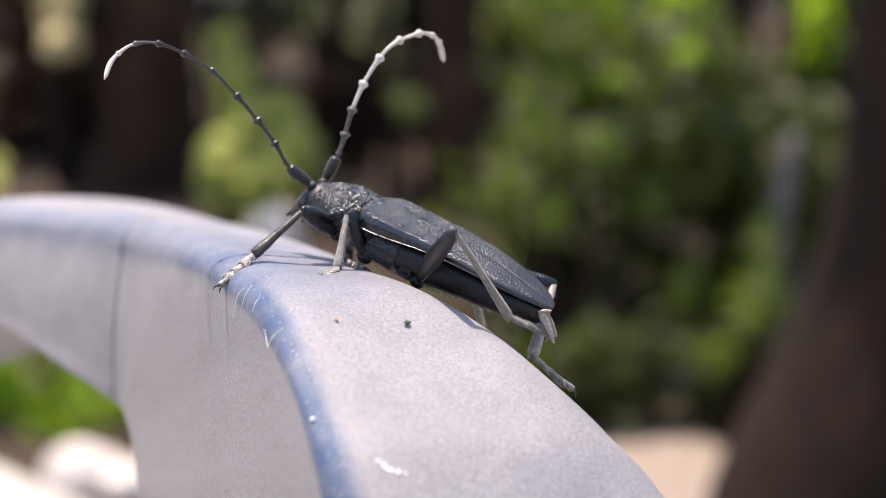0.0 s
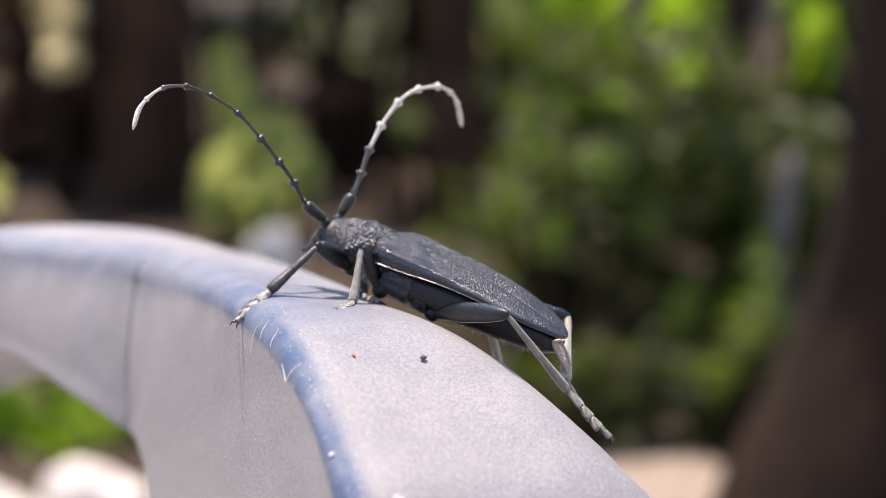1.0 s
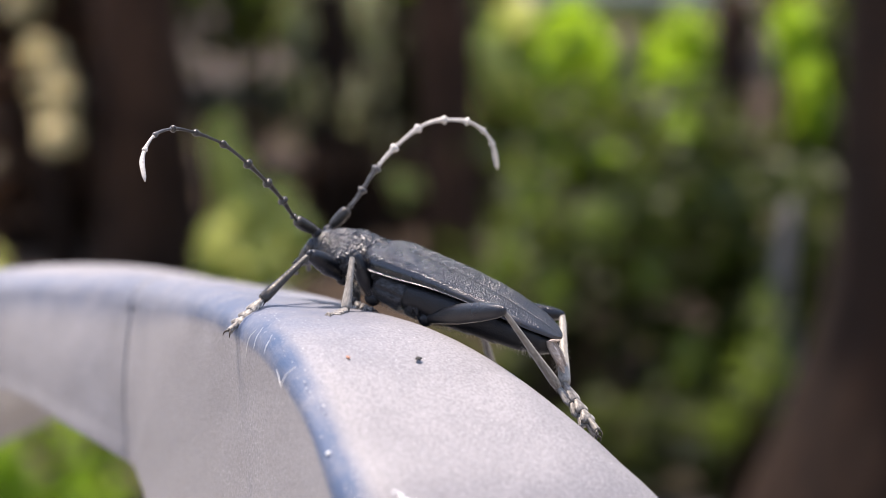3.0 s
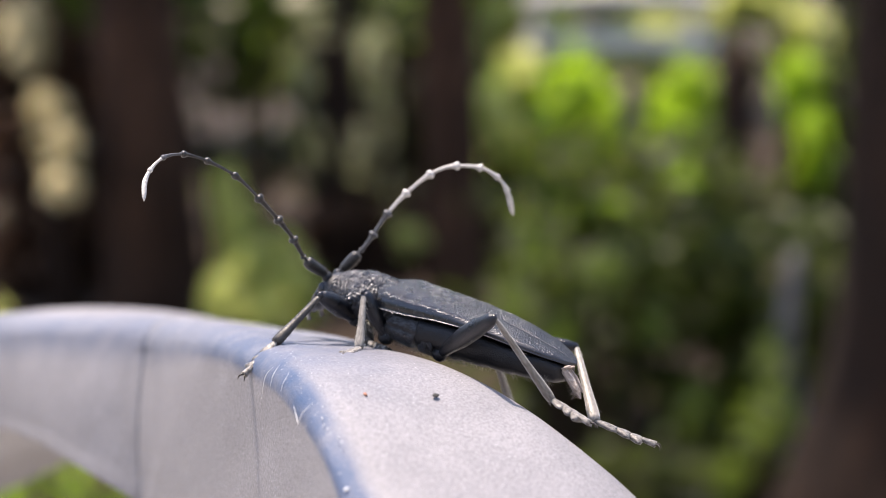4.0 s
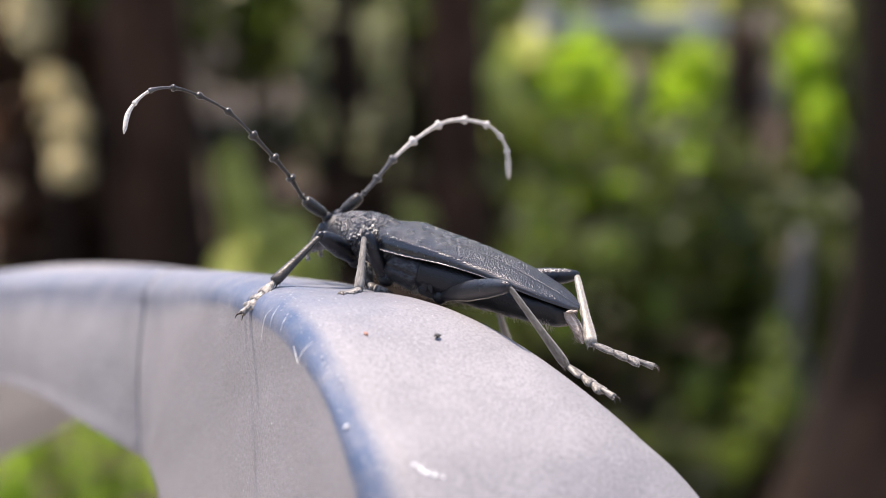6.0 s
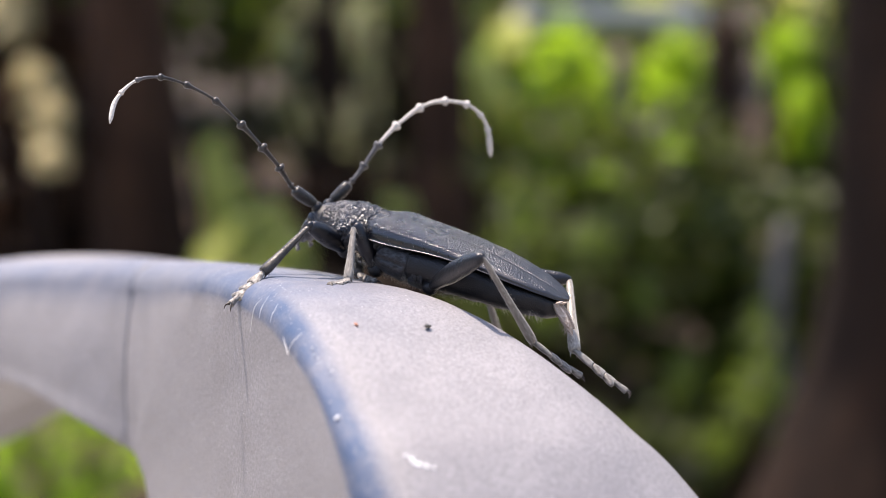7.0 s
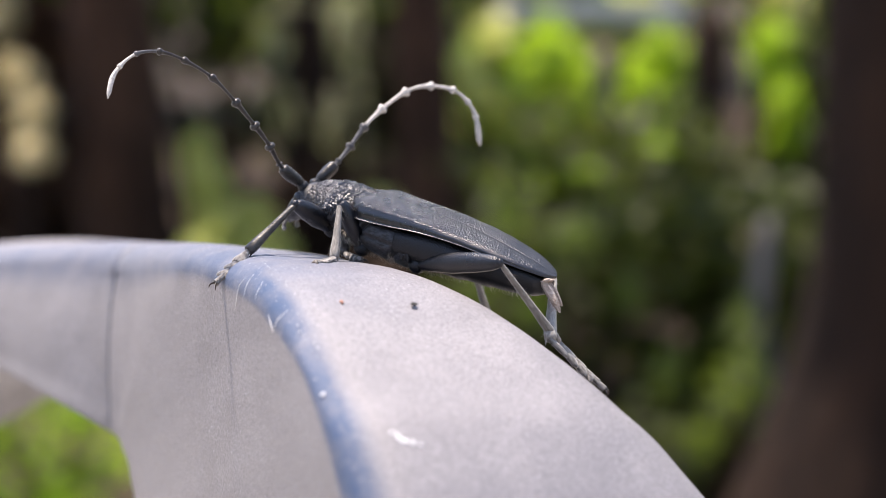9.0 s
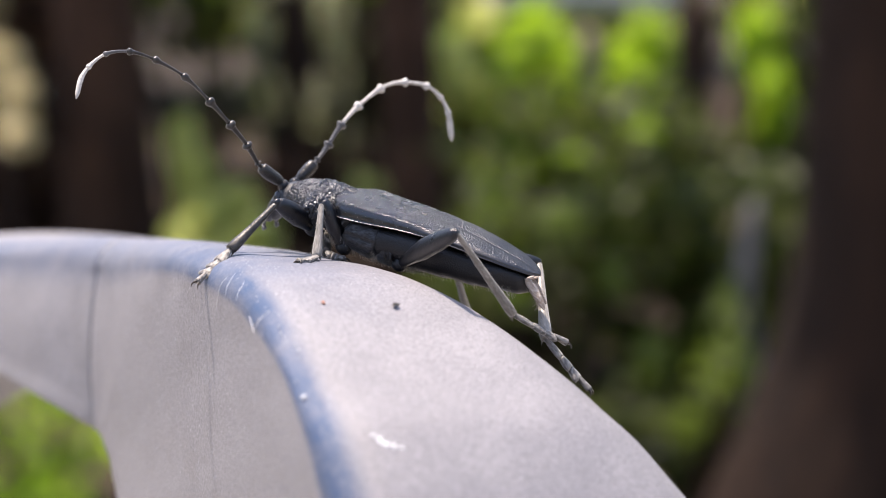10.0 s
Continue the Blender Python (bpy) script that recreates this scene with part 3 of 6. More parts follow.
def elytron(side):
    bm = bmesh.new()
    back = bm.verts.layers.float.new("back")
    rear = bm.verts.layers.float.new("rear")
    rings = []
    for x in span(-22.0, 2.6, 190):
        top, edge, wide = curve(x, E_TOP), curve(x, E_EDGE), curve(x, E_WIDE)
        ring = []
        for k in range(56):
            a = math.pi / 2 * k / 55
            y = wide * math.sin(a) ** E_FLAT
            z = edge + (top - edge) * max(math.cos(a), 0) ** E_STEEP
            shoulder = 0.16 * math.exp(-(((x - 0.8) / 1.5) ** 2) - ((y - 3.4) / 0.9) ** 2)
            dip = 0.08 * math.exp(-((y / 0.5) ** 2))
            w = noise.noise(Vector((x * 0.55, y * 0.8, 3.1))) * 0.06
            rough = noise.noise(Vector((x * 2.6, y * 2.6, 7.7))) * 0.018 * max(0.15, min(1, (x + 14) / 14))
            back_share = max(0.0, min(1.0, 1.3 - k / 34.0))
            grain = 0.03 * noise.noise(Vector((x * 2.7, y * 3.4, z * 3.4 + side * 9))) + 0.035 * noise.noise(Vector((x * 1.5, y * 2.0, z * 2.0 + side * 5))) * max(0.25, min(1.0, (x + 13) / 10))
            ring.append((x, side * (y + 0.02), z + shoulder - dip + w + rough + grain * (0.06 + back_share)))
        # raised rim, then the thin underside
        ring.append((x, side * (wide + 0.05), edge - 0.05))
        ring.append((x, side * (wide + 0.09), edge - 0.05))
        ring.append((x, side * (wide + 0.11), edge - 0.10))
        ring.append((x, side * (wide + 0.08), edge - 0.17))
        ring.append((x, side * (wide - 0.25), edge - 0.24))
        for k in (16, 8, 0):
            a = math.pi / 2 * k / 22
            ring.append((x, side * (wide * math.sin(a) ** E_FLAT * 0.94 + 0.02), edge + (top - edge) * math.cos(a) ** E_STEEP - 0.35))
        rings.append(ring)
    for row in skin(bm, rings):
        for k, v in enumerate(row):
            v[back] = max(0.0, min(1.0, (44 - k) / 14)) * max(0.35, min(1.0, (v.co.x + 21) / 12)) if k < 56 else 0.0
            v[rear] = max(0.0, min(1.0, (-v.co.x - 3) / 12))
    return bm


def abdomen():
    def half(x, a):
        wide = table(x, [(-21.8, 0.6), (-20.5, 2.1), (-17, 3.5), (-12, 4.3), (-7, 4.65), (-4, 4.7)])
        top, low = table(x, [(-21.8, 0.7), (-19, 1.6), (-10, 2.3), (-4, 1.9)]), table(x, [(-21.8, -0.9), (-20, -1.7), (-15, -2.2), (-8, -2.7), (-4, -2.8)])
        step = 0.16 * (((x + 22) / 3.3) % 1.0)
        c, s = math.cos(a), math.sin(a)
        if s > 0:
            return math.copysign(wide * abs(c) ** 0.4, c), top * s**0.7
        return wide * c * (1 - step * 0.1), -low * s * (1 - step * 0.5)

    return loft(span(-21.8, -4, 66), half)


def thorax():
    def half(x, a):
        wide = table(x, [(-8.5, 3.9), (-5, 4.55), (-1, 4.6), (2, 4.0), (3.6, 2.7)])
        top, low = 1.9, table(x, [(-8.5, -2.3), (-5, -3.1), (-1, -2.9), (2, -2.1), (3.6, -1.2)])
        c, s = math.cos(a), math.sin(a)
        plate = 0.22 * math.exp(-(((x + 4.6 + s * 1.5) / 0.35) ** 2)) + 0.2 * math.exp(-(((x - 0.6 + s) / 0.3) ** 2))
        return math.copysign(wide * abs(c) ** (0.8 if s < 0 else 0.5), c) * (1 - plate * 0.75 - 0.08 * math.exp(-(((s + 0.12) / 0.07) ** 2))), (top if s > 0 else -low) * s * (1 - plate * 0.5)

    return loft(span(-8.5, 3.6, 90), half, 72, 0.18, 4)


def pronotum():
    def half(x, a):
        wide = table(x, [(2.3, 3.1), (2.9, 3.35), (4.2, 3.6), (5.6, 3.75), (7.4, 3.2), (8.6, 2.7), (9.4, 2.55)])
        top = table(x, [(2.3, 3.5), (3.0, 3.75), (5.5, 3.75), (7.5, 3.35), (8.8, 2.85), (9.4, 2.6)])
        low = table(x, [(2.3, -1.4), (5, -2.0), (8, -1.8), (9.4, -1.3)])
        c, s = math.cos(a), math.sin(a)
        knob = 0.85 * math.exp(-(((x - 5.4) / 0.9) ** 2) - ((s - 0.25) / 0.4) ** 2)
        y = math.copysign(wide * abs(c) ** 0.9 + knob * abs(c), c)
        z = (top if s > 0 else -low) * s
        fold = 0.08 * noise.noise(Vector((x * 1.9, y * 0.55, z * 0.7))) + 0.05 * math.sin(x * 4.6 + noise.noise(Vector((x, y, z)) * 0.7) * 4) * (0.4 + max(s, 0))
        fold += (0.11 * noise.noise(Vector((x * 3.0, y * 2.4, z * 2.4))) + 0.06 * noise.noise(Vector((x * 6.0, y * 5.0, z * 5.0)))) * (0.25 + 0.75 * max(s, 0))
        groove = 0.16 * (math.exp(-(((x - 8.7) / 0.22) ** 2)) + math.exp(-(((x - 2.8) / 0.2) ** 2)))
        g = 1 + (fold - groove) * 0.3
        return y * g, z * g

    return loft(span(2.3, 9.4, 110), half, 110, 0.10, 9)


def head():
    def half(x, a):
        wide = table(x, [(8.6, 2.2), (10.0, 2.35), (11.2, 2.2), (12.6, 1.8), (13.6, 1.3), (14.2, 0.7)])
        mid = table(x, [(8.6, 0.6), (11, 0.2), (12.6, -0.9), (14.2, -2.3)])
        tall = table(x, [(8.6, 2.0), (10.5, 2.1), (12.3, 2.0), (13.5, 1.5), (14.2, 0.8)])
        c, s = math.cos(a), math.sin(a)
        furrow = 0.25 * math.exp(-((c / 0.18) ** 2)) * (s > 0)
        return wide * c, mid + tall * s - furrow

    return loft(span(8.6, 14.2, 30), half, 36, 0.12, 2)


def blob(centre, size, seg=14, turn=(0, 0, 0)):
    bm = bmesh.new()
    bmesh.ops.create_uvsphere(bm, u_segments=seg, v_segments=max(6, seg * 2 // 3), radius=1.0)
    m = Matrix.Translation(centre) @ Euler([radians(t) for t in turn]).to_matrix().to_4x4() @ Matrix.Diagonal((*size, 1))
    bmesh.ops.transform(bm, matrix=m, verts=bm.verts[:])
    return bm


def merge(bm, other):
    me = bpy.data.meshes.new("tmp")
    other.to_mesh(me)
    other.free()
    bm.from_mesh(me)
    bpy.data.meshes.remove(me)


def rod(length, rows, sides=12, flat=1.0, bow=0.0):
    """A limb along +X with radii by rows of (share of length, radius)."""
    bm = bmesh.new()
    xs = span(0, 1, 22)
    rings = []
    for f in xs:
        r = table(f, rows)
        b = bow * math.sin(math.pi * f)
        rings.append([(f * length, r * math.cos(2 * math.pi * k / sides), b + r * flat * math.sin(2 * math.pi * k / sides)) for k in range(sides)])
    skin(bm, rings)
    return bm


def femur_mesh(length, thick):
    bm = rod(length, [(0, 0.35 * thick), (0.12, 0.62 * thick), (0.45, 1.0 * thick), (0.7, 0.95 * thick), (0.92, 0.72 * thick), (1, 0.45 * thick)], 16, 1.15, 0.15)
    merge(bm, blob((length * 0.985, 0, 0), (0.5 * thick + 0.1, 0.42 * thick, 0.55 * thick), 10))
    return bm


def tibia_mesh(length, thick):
    bm = rod(length, [(0, 0.45 * thick), (0.08, 0.62 * thick), (0.5, 0.8 * thick), (0.93, 1.15 * thick), (1, 1.0 * thick)], 12, 0.8, 0.0)
    for s in (-1, 1):
        spur = rod(0.8, [(0, 0.14), (1, 0.02)], 6)
        bmesh.ops.transform(spur, matrix=Matrix.Translation((length * 0.985, s * 0.55 * thick, -0.35 * thick)) @ Matrix.Rotation(radians(25), 4, "Y"), verts=spur.verts[:])
        merge(bm, spur)
    rnd = random.Random(5)
    for k in range(46):
        f, a = rnd.uniform(0.1, 0.98), rnd.uniform(0, 6.28)
        r = table(f, [(0, 0.45 * thick), (0.08, 0.62 * thick), (0.5, 0.8 * thick), (0.93, 1.15 * thick), (1, 1.0 * thick)])
        hair = rod(rnd.uniform(0.35, 0.6), [(0, 0.022), (1, 0.006)], 3)
        m = Matrix.Translation((f * length, r * math.cos(a) * 0.97, r * 0.8 * math.sin(a) * 0.97)) @ Matrix.Rotation(a, 4, "X") @ Matrix.Rotation(radians(38), 4, "Z")
        bmesh.ops.transform(hair, matrix=m, verts=hair.verts[:])
        merge(bm, hair)
    return bm


def tarsal_segment(length, wide):
    """A heart-shaped foot joint, narrow behind and lobed in front."""
    bm = bmesh.new()
    rings = []
    for f in span(0, 1, 9):
        w = wide * table(f, [(0, 0.35), (0.35, 0.62), (0.75, 1.0), (0.95, 0.92), (1, 0.7)])
        h = wide * table(f, [(0, 0.34), (0.5, 0.42), (1, 0.30)])
        lift = -0.10 * wide * f
        rings.append([(f * length - 0.12 * length * (abs(math.cos(a)) < 0.5) * (f > 0.95), w * math.cos(a), lift + h * math.sin(a)) for a in (2 * math.pi * k / 12 for k in range(12))])
    skin(bm, rings)
    return bm


def claw_mesh(side, size):
    bm = bmesh.new()
    line = [(0, side * 0.1, 0), (0.35 * size, side * 0.34 * size, 0.08), (0.62 * size, side * 0.46 * size, -0.08), (0.78 * size, side * 0.48 * size, -0.38 * size)]
    line = catmull(line, 4)
    tube(bm, line, [0.13 * (1 - k / len(line)) + 0.02 for k in range(len(line))], 6)
    return bm


def tarsus(parent, length, wide, m, label=""):
    """Three lobed joints, a claw joint and two claws, along +X."""
    base = None
    x = 0.0
    for k, (share, w) in enumerate(((0.36, 0.85), (0.22, 1.0), (0.20, 1.1))):
        bm = tarsal_segment(share * length * 1.06, wide * w)
        if base is None:
            base = mm_part("tarsus", bm, M_TARSUS, parent, label)
            base.matrix_basis = m
        else:
            seg = mm_part("tarsal_segment", bm, M_TARSUS, base)
            seg.location = (x * MM, 0, -0.06 * k * MM)
        x += share * length
    last = mm_part("claw_segment", rod(length * 0.24, [(0, wide * 0.28), (0.6, wide * 0.36), (1, wide * 0.42)], 8), M_TARSUS, base)
    last.location = (x * 0.97 * MM, 0, 0.02 * MM)
    for s in (-1, 1):
        c = mm_part("claw", claw_mesh(s, 0.9), M_CLAW, base)
        c.location = ((x * 0.97 + length * 0.235) * MM, 0, 0.02 * MM)
    return base


JOINTED = {}


def leg(beetle, name, hip, knee, ankle, tip, fat=1.0, thin=0.6, up=(0, 0, 1)):
    lf, lt, ls = ((Vector(b) - Vector(a)).length for a, b in ((hip, knee), (knee, ankle), (ankle, tip)))
    f = mm_part("femur", femur_mesh(lf, fat), M_FEMUR, beetle)
    f.matrix_basis = axis_pose(hip, knee, up)
    # Front tibiae take the copy with shade in its colour.
    dark = name in ("LF", "RF")
    t = mm_part("tibia", tibia_mesh(lt, thin), M_TIBIA_SHADED if dark else M_TIBIA if name == "LH" else M_TIBIA_LIT, beetle, "downy tibia darkened to look shaded" if dark else "grey hairy tibia" if name == "LH" else "hairy tibia paled to look sunlit")
    t.matrix_basis = axis_pose(knee, ankle, up)
    s = tarsus(beetle, ls, 0.98, axis_pose(ankle, tip, up), "pale downy lobed foot")
    JOINTED[name] = (f, t, s)
    coxa = mm_part("coxa", blob(hip, (1.0, 0.8, 0.9), 12), M_BODY, beetle)
    return coxa


# Lengths of the antenna's joints as shares of the whole, and their thickness in millimetres.
JOINTS = [(0.0, 0.105, 0.68), (0.105, 0.125, 0.40), (0.125, 0.21, 0.44), (0.21, 0.31, 0.44), (0.31, 0.42, 0.42), (0.42, 0.54, 0.40), (0.54, 0.65, 0.37), (0.65, 0.74, 0.36), (0.74, 0.82, 0.35), (0.82, 0.89, 0.36), (0.89, 1.0, 0.36)]


def antenna(beetle, name, line, pale_from, grey_from, slim=1.0):
    pts = catmull(line, 14)
    cum = [0.0]
    for a, b in zip(pts, pts[1:]):
        cum.append(cum[-1] + (b - a).length)
    total, root = cum[-1], Vector(line[0])

    def at(s):
        s *= total
        for i in range(len(cum) - 1):
            if s <= cum[i + 1]:
                return pts[i].lerp(pts[i + 1], (s - cum[i]) / max(cum[i + 1] - cum[i], 1e-9))
        return pts[-1]

    base = None
    for k, (s0, s1, r) in enumerate(JOINTS):
        bm = bmesh.new()
        fs = span(0, 1, 15)
        line_k = [at(s0 + (s1 - s0) * f) - root for f in fs]
        club = 0.75 if 1 < k < 8 else 0.25
        shape = [(0, 0.62), (0.12, 0.5), (0.5, 0.6), (0.74, 0.72), (0.88, 0.95 + club * 0.75), (0.96, 0.9 + club * 0.6), (1, 0.5)]
        if k == 0:
            shape = [(0, 0.55), (0.3, 1.0), (0.7, 1.12), (0.95, 1.0), (1, 0.6)]
        if k == 10:
            shape = [(0, 0.7), (0.4, 1.0), (0.8, 0.85), (1, 0.25)]
        tube(bm, line_k, [r * table(f, shape) * (slim if k > 4 else 1.0) for f in fs], 10)
        mat = M_ANT_PALE if k >= pale_from else M_ANT_GREY if k >= grey_from else M_ANT_DARK
        if base is None:
            base = mm_part("antenna", bm, mat, beetle, "long jointed antenna with pale tip")
            base.matrix_basis = Matrix.Translation(root * MM)
        else:
            mm_part("antenna_segment", bm, mat, base)
    JOINTED[name] = (base, root)


def hairs(beetle):
    """Short pale hairs under the breast and along the belly."""
    bm = bmesh.new()
    rnd = random.Random(11)
    for k in range(2200):
        x = rnd.uniform(-20, 4) if k % 2 else rnd.uniform(-9, 3)
        side = rnd.choice((-1, 1, 1))
        a = rnd.uniform(-1.45, -0.2)
        wide = 4.0 if x > -8 else 4.0 + (x + 8) * 0.15
        low = -3.0 if x > -5 else -2.9 - (x + 5) * 0.075
        p = Vector((x, side * wide * math.cos(a), -low * math.sin(a)))
        d = Vector((rnd.uniform(-0.9, 0.1), side * math.cos(a) * 0.5, math.sin(a))).normalized()
        n = rnd.uniform(0.25, 0.75)
        tube(bm, [p - d * 0.1, p + d * n * 0.5, p + d * n + Vector((-0.15 * n, 0, 0))], [0.014, 0.010, 0.004], 3)
    ob = mm_part("hair_fringe", bm, M_HAIR, beetle, "fine pale hairs under the body")
    tagged(ob, kind="stuff")


def body_dust_glints(beetle):
    """Tiny pale grains and hair ends on the wing cases and the pronotum, also painted glints."""
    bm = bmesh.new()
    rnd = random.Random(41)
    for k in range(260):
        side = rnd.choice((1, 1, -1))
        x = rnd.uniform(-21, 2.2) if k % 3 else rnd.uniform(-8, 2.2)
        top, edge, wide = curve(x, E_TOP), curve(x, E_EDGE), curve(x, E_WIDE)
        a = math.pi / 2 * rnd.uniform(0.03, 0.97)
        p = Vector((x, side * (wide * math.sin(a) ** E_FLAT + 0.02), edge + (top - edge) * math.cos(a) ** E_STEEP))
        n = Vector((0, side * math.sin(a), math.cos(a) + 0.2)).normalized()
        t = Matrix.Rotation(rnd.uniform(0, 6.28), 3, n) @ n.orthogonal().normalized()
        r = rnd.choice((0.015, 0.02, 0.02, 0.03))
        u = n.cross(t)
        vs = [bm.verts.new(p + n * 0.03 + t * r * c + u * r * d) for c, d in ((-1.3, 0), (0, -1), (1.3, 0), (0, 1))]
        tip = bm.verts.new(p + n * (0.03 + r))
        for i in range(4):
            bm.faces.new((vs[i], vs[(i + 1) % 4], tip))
    tagged(mm_part("body_dust_glints", bm, M_HAIR, beetle, "tiny pale dust grains on the wing cases, also standing in for glints"), kind="stuff")


def wing_tip():
    """The end of the folded hind wing: creased lobes that taper downwards, with fine hairs."""
    bm = bmesh.new()
    rnd = random.Random(21)
    for lobe, (y, long, wide, out) in enumerate(((0.85, 3.2, 0.66, 0.4), (0.4, 2.6, 0.6, 0.1), (1.25, 2.1, 0.55, 0.55))):
        rings = []
        for i in range(12):
            f = i / 11
            c = Vector((-21.2 - 1.9 * f * long / 2.2 - 0.25 * lobe * f, y + out * f, 0.7 - 0.86 * f * long))
            w = wide * table(f, [(0, 0.75), (0.4, 1.0), (0.75, 0.72), (0.93, 0.38), (1, 0.08)])
            ring = []
            for k in range(14):
                a = 2 * math.pi * k / 14
                crease = 1 + 0.22 * math.sin(5 * a + lobe) + 0.15 * noise.noise(Vector((f * 4, a, lobe)))
                ring.append(c + Vector((w * math.cos(a) * crease, 0.22 * math.sin(a) * crease * (1 - 0.5 * f), -0.15 * w * math.cos(a))))
            rings.append(ring)
        piece = bmesh.new()
        skin(piece, rings)
        merge(bm, piece)
    for k in range(70):
        f = rnd.uniform(0.1, 1)
        p = Vector((-21.2 - 2.2 * f + rnd.uniform(-0.6, 0.6) * (1.1 - f), 0.8 + 0.3 * f, 0.6 - 2.6 * f))
        d = Vector((rnd.uniform(-1, 0.8), rnd.uniform(0, 0.6), rnd.uniform(-1, -0.2))).normalized()
        tube(bm, [p, p + d * 0.3, p + d * rnd.uniform(0.5, 0.9)], [0.02, 0.014, 0.005], 3)
    return bm


def build_beetle():
    beetle = new("longhorn_beetle")
    tagged(beetle, "black longhorn beetle with long grey-tipped antennae standing on the plastic armrest", "beetle")
    mm_part("thorax", thorax(), M_BREAST, beetle, "dark downy breast plates")
    for side in (-1, 1):
        for x, lean, tall in ((-5.2, 16, 1.2), (-5.9, 20, 1.25)):
            mm_part("hip_plate", blob((x, side * 4.1, -0.5), (0.30, 0.34, tall), 14, (side * 12, lean, 0)), M_BODY, beetle)
    mm_part("abdomen", abdomen(), M_BODY, beetle, "black ringed abdomen")
    mm_part("pronotum", pronotum(), M_PRONOTUM, beetle, "coarsely wrinkled glossy black pronotum")
    short = Matrix.Translation((8.6, 0, 0)) @ Matrix.Diagonal((0.74, 1, 1, 1)) @ Matrix.Translation((-8.6, 0, 0))

    def face_part(name, bm, material, parent):
        bmesh.ops.transform(bm, matrix=short, verts=bm.verts[:])
        return mm_part(name, bm, material, parent)

    hd = face_part("head", head(), M_BREAST, beetle)
    for s in (-1, 1):
        mm_part("elytron", elytron(s), M_ELYTRA, beetle, "pitted satin black wing case")
        eye = bmesh.new()
        merge(eye, blob((11.3, s * 1.95, 0.25), (0.75, 0.5, 1.0), 16, (0, 25, 0)))
        merge(eye, blob((12.0, s * 1.8, -0.55), (0.6, 0.45, 0.7), 14))
        face_part("eye", eye, M_EYE, hd)
        face_part("antennal_tubercle", blob((11.4, s * 1.2, 1.75), (0.9, 0.75, 0.7), 12), M_BODY, hd)
        jaw = bmesh.new()
        line = catmull([(13.7, s * 0.7, -2.2), (14.6, s * 0.75, -2.9), (14.9, s * 0.1, -3.4)], 5)
        tube(jaw, line, [0.5 * (1 - k / 14) for k in range(len(line))], 8, 0.7)
        face_part("mandible", jaw, M_EYE, hd)
        palp = bmesh.new()
        line = catmull([(13.2, s * 0.9, -2.4), (13.6, s * 1.3, -3.3), (13.2, s * 1.4, -3.9)], 4)
        tube(palp, line, [0.16 + 0.02 * k for k in range(len(line))], 7)
        face_part("palp", palp, M_TARSUS, hd)
    mm_part("scutellum", blob((2.4, 0, 3.5), (0.9, 0.6, 0.2), 12), M_BODY, beetle)
    mm_part("wing_tip", wing_tip(), M_WING, beetle, "pale folded wing tip under the wing cases")
    for p in ((-21.9, 0.9, 0.9), (-21.7, 1.5, 1.0)):
        mm_part("wing_fold", blob(p, (0.5, 0.22, 0.16), 8, (0, 30, 20)), M_WING, beetle)
    leg(beetle, "LF", (5.2, 2.4, -1.6), (6.9, 8.3, 1.7), (8.3, 13.9, -3.4), (8.5, 18.9, -6.4), 1.0, 0.62)
    leg(beetle, "RF", (5.2, -2.4, -1.6), (8.0, -4.4, -0.4), (2.0, 4.0, -3.2), (-0.4, 4.1, -3.25), 1.0, 0.52)
    leg(beetle, "LM", (0.4, 3.2, -2.2), (3.1, 5.3, 2.8), (0.5, 8.7, -2.55), (-0.6, 14.3, -1.9), 0.95, 0.52, (0.5, 0, 1))
    leg(beetle, "RM", (0.4, -3.2, -2.2), (-6.5, -7.5, -0.3), (-9.3, -13.4, -11.0), (-10.4, -15.4, -13.0), 0.95, 0.52)
    leg(beetle, "LH", HIP_LEFT, *HIND_LEFT[0][1:], 1.0, 0.60)
    leg(beetle, "RH", HIP_RIGHT, *HIND_RIGHT[0][1:], 1.0, 0.64)
    antenna(beetle, "LA", [(10.7, 1.1, 1.9), (12.5, 3.5, 3.7), (13.6, 5.5, 6.4), (14.7, 7.5, 8.6), (16.3, 9.8, 11.1), (18.3, 12.2, 13.5), (20.8, 15.1, 15.1), (22.3, 17.6, 15.6), (23.3, 20.0, 15.0), (23.6, 22.2, 13.0), (22.7, 23.7, 10.7)], 9, 8, 0.82)
    antenna(beetle, "RA", [(10.9, -1.9, 1.8), (10.0, -3.8, 3.9), (9.5, -5.4, 5.7), (9.2, -7.0, 7.7), (8.7, -8.6, 9.6), (8.0, -10.4, 11.3), (6.9, -12.3, 13.0), (5.7, -14.2, 13.9), (3.6, -16.5, 14.0), (2.2, -18.2, 13.1), (1.1, -19.6, 11.1), (0.4, -20.5, 7.4)], 4, 1)
    hairs(beetle)
    body_dust_glints(beetle)
    return beetle


HIP_LEFT, HIP_RIGHT = (-7.0, 3.5, -1.8), (-7.0, -3.3, -1.6)
